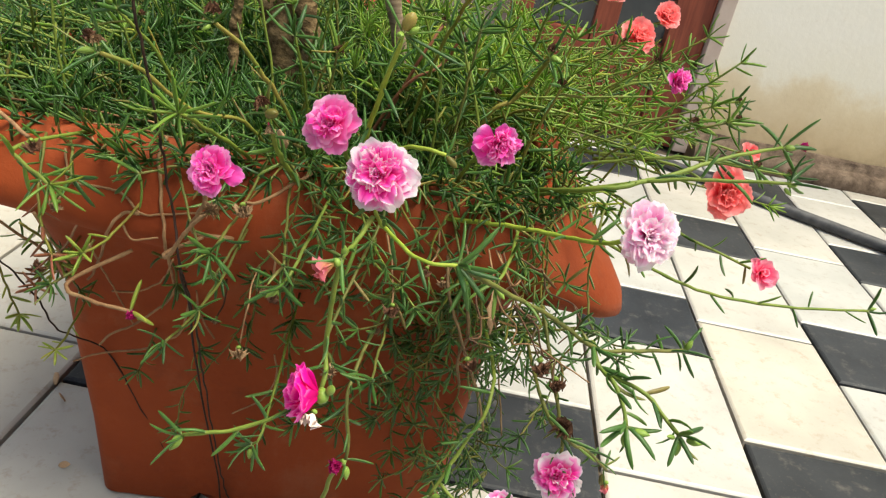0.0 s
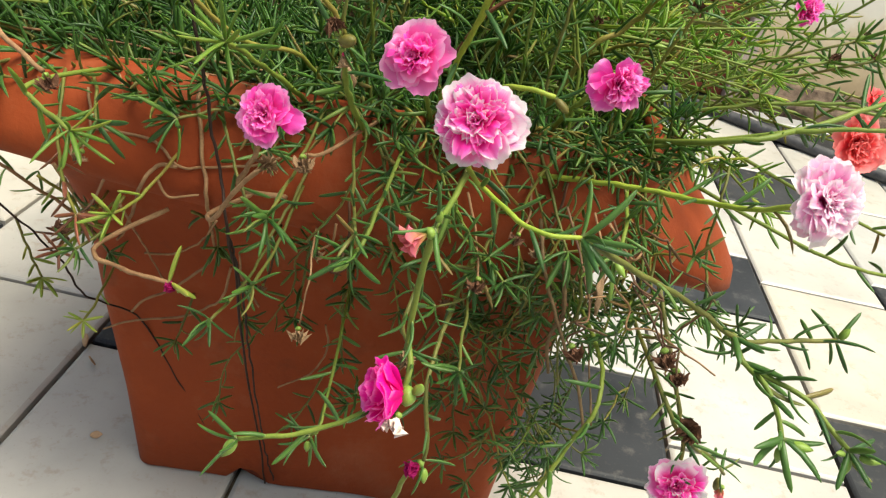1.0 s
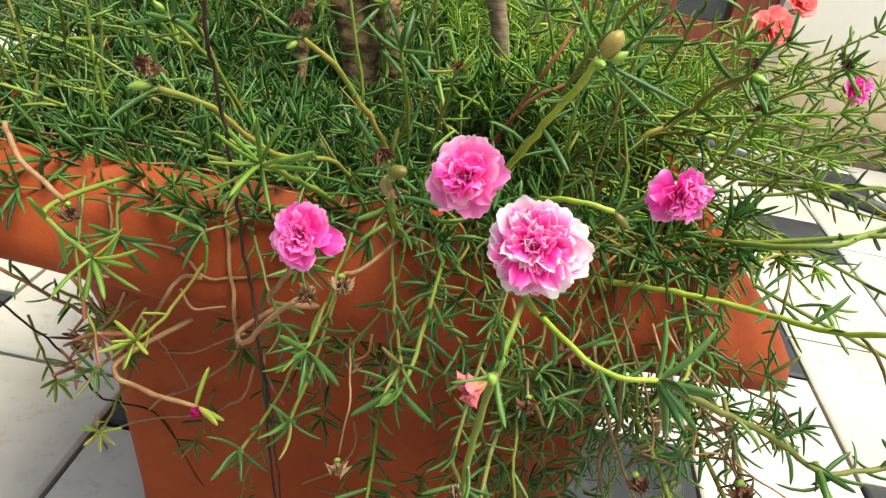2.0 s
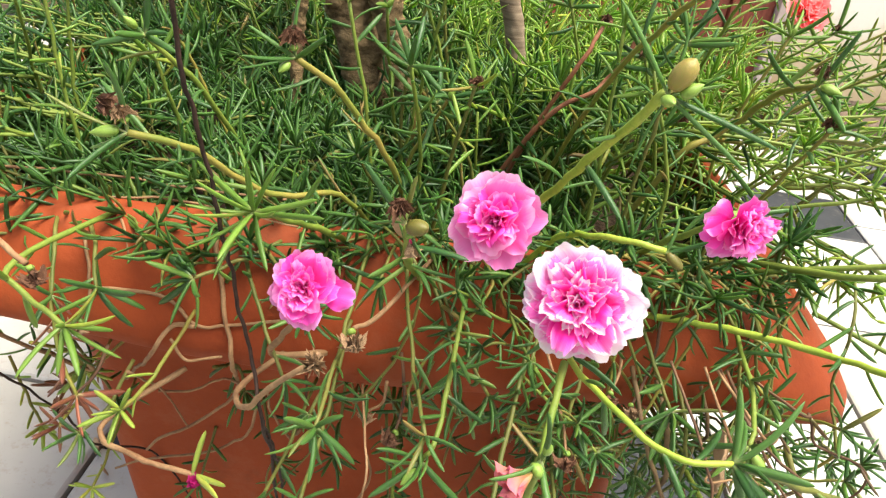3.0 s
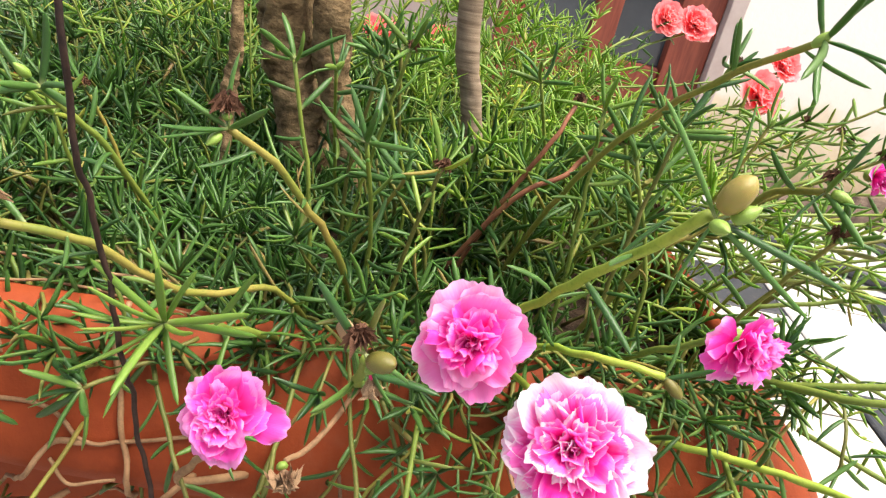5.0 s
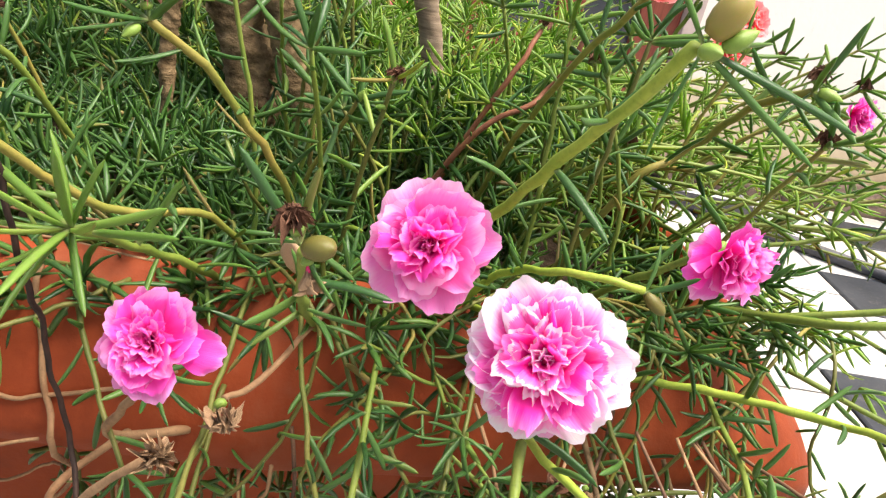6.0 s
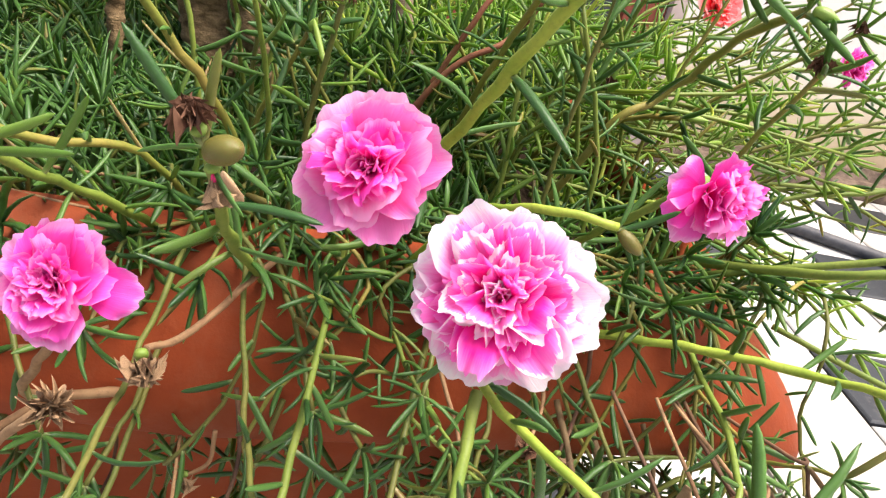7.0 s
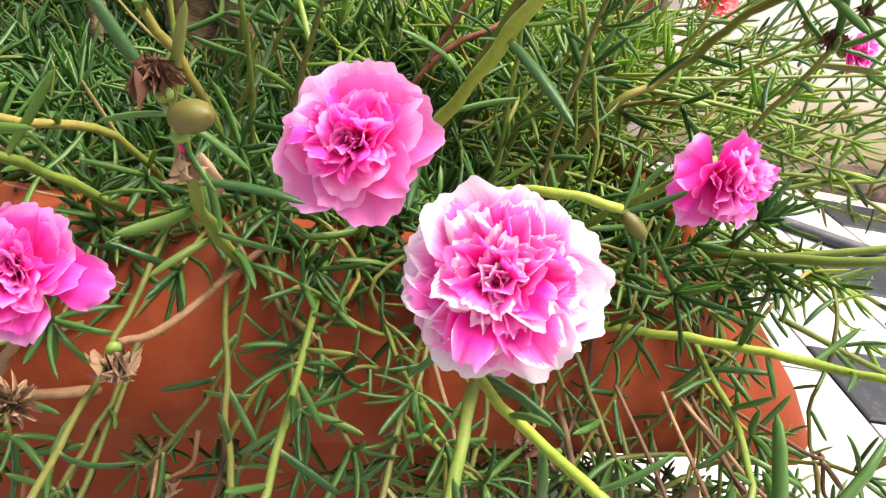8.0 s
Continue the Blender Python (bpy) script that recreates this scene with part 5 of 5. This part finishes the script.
# upright shoots standing among the foliage
rnd = random.Random(41)
for k in range(41):
    if k < 30:
        x, y = rnd.uniform(-0.30, 0.13), rnd.uniform(0.725, 0.845)
    else:
        x, y = rnd.uniform(0.10, 0.20), rnd.uniform(0.76, 1.02)
    if y < 0.85 and (-0.145 < x < -0.075 or -0.035 < x < 0.015):
        x += 0.07
    rise = rnd.uniform(0.075, 0.130)
    lx, ly = rnd.uniform(-0.035, 0.035) + 0.10 * (k >= 30), rnd.uniform(-0.045, 0.01)
    tip = (x + lx, y + ly, 0.425 + rise)
    s = shoot([(x, y, 0.420), (x + 0.3 * lx + rnd.uniform(-0.008, 0.008), y + 0.3 * ly, 0.425 + 0.5 * rise), tip], "upright leafy moss rose shoot standing in the planter", 0.0012, 0.0009, rnd.choice((M_STEM, M_STEM, M_STEM_OLIVE, M_STEM_DARK)), 0.0105, 0.0195, rnd.randint(4, 7), 0.15, meshes=LEAVES_PALE if k >= 22 else LEAVES, opening=(40, 80), group="upright shoots in the planter")
    if k % 3 == 0:
        add_bud(s, tip, (rnd.uniform(-0.5, 0.5), -0.3, 0.7), rnd.uniform(0.007, 0.010), 0.95)
    elif k % 3 == 1:
        bloom(s, tip, (rnd.uniform(-0.4, 0.4), 0, 1), rnd.uniform(0.0042, 0.0060), "dark", CRUMPLED, 0.2, "withered dark flower tip", 200 + k)
# ---- hanging shoots over the planter's front ----
rnd = random.Random(23)


mains = []
for k in range(15):
    u = rnd.choice((0.03, 0.07, 0.11, 0.14, 0.17, 0.19, 0.22)) + rnd.uniform(-0.02, 0.02)
    slant = rnd.choice((-1, 1)) * rnd.uniform(0.01, 0.05)
    pts = [np.array(pot_point(u - 1.6 * slant, -0.225, 0.426)), np.array(pot_point(u - 0.8 * slant, -0.258, 0.4495)), np.array(pot_point(u, -0.286, 0.438))]
    z, off, drift = 0.435, 0.008, rnd.uniform(-0.9, 0.9)
    low = rnd.uniform(0.14, 0.34) if u > -0.05 else rnd.uniform(0.30, 0.38)
    while z > low:
        dz = rnd.uniform(0.025, 0.045)
        z -= dz
        drift = 0.6 * drift + rnd.uniform(-0.6, 0.6)
        u += drift * dz
        off = min(0.050, max(0.006, off + rnd.uniform(-0.010, 0.016)))
        pts.append(face_point(u, z, off))
    mains.append(np.array(pts))
    shoot([tuple(p) for p in pts], "long leafy moss rose shoot hanging over the planter front", 0.0009, 0.0007, rnd.choice((M_STEM_OLIVE, M_STEM_DARK, M_STEM_DARK)), 0.0080, 0.0160, 8, 0.04, group="hanging shoots on the planter front")
for k in range(56):
    m = mains[rnd.randrange(len(mains))]
    c = spline(m, 40)
    p = c[rnd.randrange(14, 40)]
    if p[0] < 0.0 and rnd.random() < 0.85 or p[0] < -0.01 and p[2] > 0.35 and rnd.random() < 0.5:
        continue
    head = (rnd.uniform(-1, 1), rnd.uniform(-0.9, 0.05), rnd.uniform(-0.8, 0.55))
    ln = rnd.uniform(0.025, 0.065)
    g = grow(p, head, ln, rnd.uniform(-0.5, 0.3), 0.9, 5)
    q = POT_M.inverted()
    g = np.array([np.array(POT_M @ Vector((lp.x, min(lp.y, -front_depth(max(0.01, lp.z)) - 0.004), lp.z))) for lp in (q @ Vector(gp) for gp in g)])
    shoot([tuple(x) for x in g], "short leafy side shoot hanging before the planter", 0.0009, 0.0007, rnd.choice((M_STEM, M_STEM_OLIVE, M_STEM_DARK)), 0.0066, 0.0165, rnd.randint(6, 9), 0.05, opening=(35, 85), group="side shoots on the planter front")
# starry rosettes that stand out on the front
for tip, ln, n, kind in (((-0.062, 0.590, 0.425), 0.023, 10, LEAVES), ((-0.153, 0.610, 0.394), 0.018, 8, LEAVES_YELLOW), ((-0.215, 0.665, 0.262), 0.017, 9, LEAVES_YELLOW), ((-0.066, 0.585, 0.387), 0.020, 8, LEAVES), ((-0.095, 0.60, 0.345), 0.020, 7, LEAVES),
                         ((-0.19, 0.63, 0.35), 0.018, 7, LEAVES), ((-0.215, 0.65, 0.33), 0.020, 6, LEAVES_RED), ((-0.02, 0.60, 0.42), 0.020, 7, LEAVES), ((0.045, 0.585, 0.36), 0.021, 9, LEAVES)):
    tl = POT_M.inverted() @ Vector(tip)
    a = face_point(tl.x + random.uniform(-0.02, 0.02), min(0.45, tl.z + random.uniform(0.005, 0.02)), 0.001)
    mid = 0.45 * a + 0.55 * np.array(tip) + np.array((0.0, -0.004, -0.006))
    shoot([tuple(a), tuple(mid), tip], "hanging shoot ending in a small star of leaves", 0.0010, 0.0009, M_STEM_OLIVE if kind is not LEAVES else M_STEM_DARK, 0.02, ln * 0.8, n, 0.6, meshes=kind, group="star-tipped shoots on the planter front")
# small leafy tufts scattered over the face: along the face, height, leaf length, kind
TUFTS = ((-0.035, 0.395, 0.018, LEAVES), (0.045, 0.408, 0.019, LEAVES), (0.062, 0.398, 0.018, LEAVES), (-0.022, 0.378, 0.018, LEAVES), (0.080, 0.415, 0.018, LEAVES),
         (-0.145, 0.420, 0.017, LEAVES), (-0.028, 0.425, 0.018, LEAVES), (-0.205, 0.420, 0.018, LEAVES), (0.060, 0.345, 0.021, LEAVES), (0.100, 0.380, 0.021, LEAVES), (0.150, 0.400, 0.022, LEAVES),
         (-0.169, 0.320, 0.017, LEAVES_YELLOW), (-0.159, 0.287, 0.017, LEAVES), (-0.075, 0.314, 0.019, LEAVES), (-0.125, 0.425, 0.024, LEAVES), (-0.082, 0.432, 0.022, LEAVES), (-0.187, 0.299, 0.019, LEAVES_RED), (-0.134, 0.372, 0.020, LEAVES_RED),
         (0.017, 0.340, 0.020, LEAVES), (-0.115, 0.205, 0.018, LEAVES), (-0.017, 0.130, 0.017, LEAVES), (-0.020, 0.250, 0.019, LEAVES), (0.020, 0.290, 0.020, LEAVES), (-0.060, 0.240, 0.018, LEAVES),
         (0.145, 0.085, 0.019, LEAVES), (0.170, 0.120, 0.020, LEAVES), (0.198, 0.159, 0.021, LEAVES), (0.123, 0.150, 0.019, LEAVES), (-0.215, 0.250, 0.016, LEAVES_YELLOW), (0.060, 0.200, 0.019, LEAVES), (0.020, 0.215, 0.018, LEAVES))
for u, z, ln, kind in TUFTS:
    up = random.uniform(0.025, 0.055)
    side = random.uniform(-0.035, 0.035)
    a = face_point(u + side, min(0.436, z + up), 0.001)
    m = face_point(u + side * 0.5, min(0.434, z + up * 0.4), 0.018)
    t = face_point(u, z, 0.032)
    shoot([tuple(a), tuple(m), tuple(t)], "small drooping tuft of moss rose leaves on the planter face", 0.0011, 0.0009, M_STEM_DARK if kind is LEAVES else M_STEM_OLIVE, 0.009, ln, random.randint(6, 9), 0.3, meshes=kind, opening=(40, 85), group="leaf tufts on the planter face")
shoot([tuple(face_point(-0.16, 0.385, 0.001)), (-0.225, 0.700, 0.323), (-0.244, 0.680, 0.352), (-0.262, 0.655, 0.388)], "leafy shoot reaching out past the planter's side", 0.0013, 0.0011, M_STEM_BROWN, 0.007, 0.017, 4, 0.2, group="leaf tufts on the planter face")
# bare woody runners lying on the planter front
# each point: along the face, height, distance before the face
RUNNERS = ((0.0016, ((-0.079, 0.444, 0.003), (-0.080, 0.433, 0.003), (-0.075, 0.418, 0.003), (-0.070, 0.398, 0.003), (-0.067, 0.375, 0.003), (-0.087, 0.292, 0.012), (-0.096, 0.272, 0.012), (-0.123, 0.243, 0.012), (-0.147, 0.226, 0.012), (-0.158, 0.212, 0.012))),
           (0.0013, ((-0.075, 0.276, 0.012), (-0.085, 0.239, 0.012), (-0.115, 0.216, 0.012), (-0.155, 0.203, 0.012), (-0.184, 0.187, 0.012))),
           (0.0016, ((-0.086, 0.397, 0.003), (-0.098, 0.395, 0.003), (-0.108, 0.379, 0.003), (-0.153, 0.299, 0.012), (-0.162, 0.285, 0.012))),
           (0.0012, ((-0.161, 0.408, 0.003), (-0.123, 0.410, 0.003), (-0.100, 0.408, 0.003), (-0.086, 0.398, 0.003), (-0.070, 0.399, 0.003), (-0.040, 0.405, 0.003), (-0.026, 0.411, 0.003))),
           (0.0010, ((-0.098, 0.389, 0.003), (-0.089, 0.378, 0.003), (-0.072, 0.382, 0.003))),
           (0.0010, ((-0.118, 0.372, 0.012), (-0.139, 0.276, 0.012), (-0.126, 0.242, 0.012))),
           (0.0011, ((-0.142, 0.276, 0.012), (-0.120, 0.280, 0.012), (-0.097, 0.298, 0.012), (-0.059, 0.370, 0.012))),
           (0.0010, ((-0.135, 0.442, 0.003), (-0.126, 0.434, 0.003), (-0.122, 0.425, 0.003))),
           (0.0011, ((0.002, 0.231, 0.012), (0.005, 0.202, 0.012), (-0.008, 0.173, 0.012), (-0.035, 0.150, 0.012))),
           (0.0012, ((-0.053, 0.239, 0.012), (-0.066, 0.264, 0.012), (-0.068, 0.292, 0.012))),
           (0.0010, ((-0.280, 0.443, -0.020), (-0.220, 0.447, -0.012), (-0.150, 0.447, -0.016), (-0.090, 0.448, -0.011), (-0.030, 0.446, -0.015))),
           (0.0009, ((-0.235, 0.445, -0.006), (-0.170, 0.442, 0.002), (-0.110, 0.444, -0.004), (-0.040, 0.441, 0.002))))
for thick, pts in RUNNERS:
    w = [tuple(face_point(u, z, off)) for u, z, off in pts]
    shoot(w, "bare pale brown woody runner lying on the planter front", thick * 0.85, thick * 0.65, M_STEM_BROWN, 0.0, 0.02, name="woody_runner", group="bare runners on the planter front")
s = shoot([tuple(face_point(-0.041, 0.386, -0.001)), (-0.112, 0.640, 0.388), (-0.100, 0.618, 0.400), (-0.086, 0.608, 0.424), (-0.070, 0.601, 0.444)], "brown bent stem with a bleached dry flower", 0.0015, 0.0012, M_STEM_BROWN, 0.0, 0.02)
bloom(s, (-0.067, 0.600, 0.447), (0.4, -0.5, 0.6), 0.0075, "dry", CRUMPLED, 0.1, "bleached dry flower", 81)
s = shoot([tuple(face_point(0.034, 0.440, -0.001)), (-0.050, 0.652, 0.436), (-0.058, 0.636, 0.439)], "short brown stem with a shrivelled flower", 0.0012, 0.0010, M_STEM_BROWN, 0.0, 0.02)
bloom(s, (-0.058, 0.633, 0.438), (0.3, -0.5, -0.3), 0.0085, "dry", CRUMPLED, 0.1, "shrivelled tan flower", 82)
s = shoot([tuple(face_point(-0.095, 0.362, 0.002)), (-0.185, 0.640, 0.346), (-0.160, 0.625, 0.347), (-0.127, 0.618, 0.350)], "brown runner with a dark purple closed flower", 0.0016, 0.0013, M_STEM_BROWN, 0.0, 0.02, 3, meshes=LEAVES_YELLOW)
bloom(s, (-0.121, 0.616, 0.348), (-0.8, -0.3, 0.3), 0.0075, "purple", SHUT, 0.1, "dark purple closed flower", 83)

# a bundle of bare stems hanging from the rim's corner
M_STEM_BARE = stem_mat("bare_woody_stem", (0.085, 0.052, 0.024), (0.19, 0.125, 0.060), 0.75)
for thick, mat, pts in ((0.0013, M_STEM_BARE, ((0.076, 0.686, 0.404), (0.081, 0.660, 0.392), (0.092, 0.655, 0.368), (0.104, 0.640, 0.350), (0.117, 0.622, 0.333), (0.124, 0.612, 0.315))),
                        (0.0016, M_STEM_BARE, ((0.090, 0.686, 0.398), (0.095, 0.664, 0.385), (0.101, 0.660, 0.362), (0.098, 0.664, 0.335), (0.104, 0.660, 0.310))),
                        (0.0011, M_STEM_DARK, ((0.102, 0.688, 0.396), (0.106, 0.668, 0.384), (0.111, 0.664, 0.355), (0.106, 0.670, 0.330), (0.114, 0.668, 0.295))),
                        (0.0010, M_STEM_BARE, ((0.114, 0.690, 0.396), (0.120, 0.676, 0.380), (0.123, 0.692, 0.350), (0.127, 0.704, 0.327), (0.138, 0.690, 0.290), (0.146, 0.672, 0.262)))):
    shoot(pts, "bare brown woody stem hanging from the planter's rim", thick, thick * 0.7, mat, 0.0, 0.02, name="woody_runner", group="bare stems hanging by the rim corner")

# a withered tangle by the rim's corner
rnd = random.Random(77)
M_DEAD = stem_mat("dead_dark_stem", (0.045, 0.022, 0.014), (0.16, 0.085, 0.045), 0.8)
for k in range(6):
    x0 = rnd.uniform(0.085, 0.135)
    p = np.array((x0, 0.632 + rnd.uniform(-0.01, 0.005), rnd.uniform(0.405, 0.435)))
    pts = [np.array((x0 - 0.012, 0.668, 0.425)), p]
    for j in range(5):
        p = p + np.array((rnd.uniform(-0.012, 0.022), rnd.uniform(-0.012, 0.006), rnd.uniform(-0.022, 0.004)))
        pts.append(p)
    s = shoot([tuple(q) for q in pts], "withered dark brown stem hanging in a tangle by the rim", 0.0007, 0.0005, rnd.choice((M_DEAD, M_DEAD, M_STEM_BROWN)), 0.0, 0.02, name="withered_stem", group="withered stems by the rim")
    for j in (2, 4):
        add_leaf(s, pts[j], (rnd.uniform(-1, 1), rnd.uniform(-1, 0), rnd.uniform(-1, 0.2)), rnd.uniform(0.010, 0.016), DEAD_LEAVES)
    if k % 2 == 0:
        bloom(s, tuple(pts[-1]), (rnd.uniform(-0.6, 0.6), -0.4, -0.7), rnd.uniform(0.006, 0.009), "dark", CRUMPLED, 0.2, "withered dark flower", 300 + k)
for k in range(10):
    u = rnd.uniform(-0.16, 0.20)
    z = rnd.uniform(0.27, 0.43)
    a = face_point(u, z, 0.004)
    t = face_point(u + rnd.uniform(-0.02, 0.02), z - rnd.uniform(0.015, 0.035), rnd.uniform(0.02, 0.05))
    s = shoot([tuple(a), tuple((a + t) / 2 + np.array((0.003, 0, -0.002))), tuple(t)], "short dead stem with a shrivelled flower", 0.0009, 0.0007, rnd.choice((M_DEAD, M_STEM_BROWN)), 0.0, 0.02, name="withered_stem", group="withered stems on the planter front")
    bloom(s, tuple(t), (rnd.uniform(-0.6, 0.6), -0.5, -0.6), rnd.uniform(0.005, 0.008), rnd.choice(("dark", "dry")), CRUMPLED, 0.2, "shrivelled brown flower", 330 + k)


def dry_leaf(at, d, size, curl, seed):
    v, f = [], []
    r = random.Random(seed)
    for i in range(7):
        t = i / 6
        w = 0.32 * math.sin(math.pi * (0.08 + 0.9 * t))
        for k in range(5):
            u = k / 2 - 1
            v.append((u * w, t, curl * t * t + 0.35 * u * u * w + r.uniform(-0.03, 0.03)))
    for i in range(6):
        for k in range(4):
            f.append((i * 5 + k, i * 5 + k + 1, (i + 1) * 5 + k + 1, (i + 1) * 5 + k))
    ob = link_mesh("dry_leaf", v, f, M_DRYLEAF)
    ob.matrix_world = Matrix.Translation(at) @ aim(d, r.uniform(0, 3), "Y") @ Matrix.Scale(size, 4)
    sol = ob.modifiers.new("thickness", "SOLIDIFY")
    sol.thickness = 0.02
    return tagged(ob, "curled dry tan leaf caught among the stems", "dry leaf")


dry_leaf((-0.045, 0.672, 0.466), (-0.2, -0.5, 0.6), 0.015, 0.4, 1)
dry_leaf((0.110, 0.640, 0.412), (0.4, -0.2, -0.9), 0.032, 0.3, 3)

dry_leaf((-0.373, 0.893, 0.006), (-0.6, 0.5, 0.1), 0.022, 0.3, 5)
dry_leaf((-0.361, 0.880, 0.005), (0.7, -0.4, 0.0), 0.016, 0.2, 6)
dry_leaf((-0.300, 0.775, 0.004), (0.8, 0.3, 0.0), 0.012, 0.2, 7)

# a teal bucket standing by the wall behind the foliage
bucket = thing("bucket", "teal plastic bucket standing on the tiles by the wall", "bucket", (-1.50, 2.16, 0.0))
place_part("body", lathe_mesh("body", [(0.10, 0.002), (0.105, 0.0), (0.115, 0.08), (0.128, 0.17), (0.138, 0.24), (0.134, 0.24), (0.110, 0.08), (0.098, 0.012)], M_TEAL, 28), Matrix.Identity(4), bucket)
place_part("rim", lathe_mesh("rim", [(0.139, 0.226), (0.147, 0.228), (0.149, 0.238), (0.145, 0.246), (0.136, 0.246), (0.133, 0.242)], M_TEAL, 28), Matrix.Identity(4), bucket)

# ---- the floor's tiles ----
for dark_kind, mat in ((True, M_TILE_D), (False, M_TILE_W)):
    fv, ff = [], []
    for x0, x1, y0, y1, dark in far_tiles:
        if dark == dark_kind:
            n = len(fv)
            x0, x1, y0, y1 = x0 + 0.002, x1 - 0.002, y0 + 0.002, y1 - 0.002
            fv += [(x0, y0, -0.012), (x1, y0, -0.012), (x1, y1, -0.012), (x0, y1, -0.012), (x0 + 0.004, y0 + 0.004, 0), (x1 - 0.004, y0 + 0.004, 0), (x1 - 0.004, y1 - 0.004, 0), (x0 + 0.004, y1 - 0.004, 0)]
            ff += [(n + 4, n + 5, n + 6, n + 7)] + [(n + i, n + (i + 1) % 4, n + 4 + (i + 1) % 4, n + 4 + i) for i in range(4)]
    tagged(link_mesh("tile_field", fv, ff, mat, floor, "", False), kind="stuff")
rt = random.Random(3)
for x0, x1, y0, y1, dark in tile_jobs:
    key = (round(x1 - x0, 3), round(y1 - y0, 3), dark)
    if key not in tile_cache:
        tile_cache[key] = tile_mesh(x1 - x0 - 0.0055, y1 - y0 - 0.0055, M_TILE_D if dark else M_TILE_W, "tile")
    place_part("tile", tile_cache[key], pose((x0 + x1) / 2, (y0 + y1) / 2, rt.uniform(-0.0008, 0.0008), rt.uniform(-0.15, 0.15), rt.uniform(-0.15, 0.15), 0), floor)
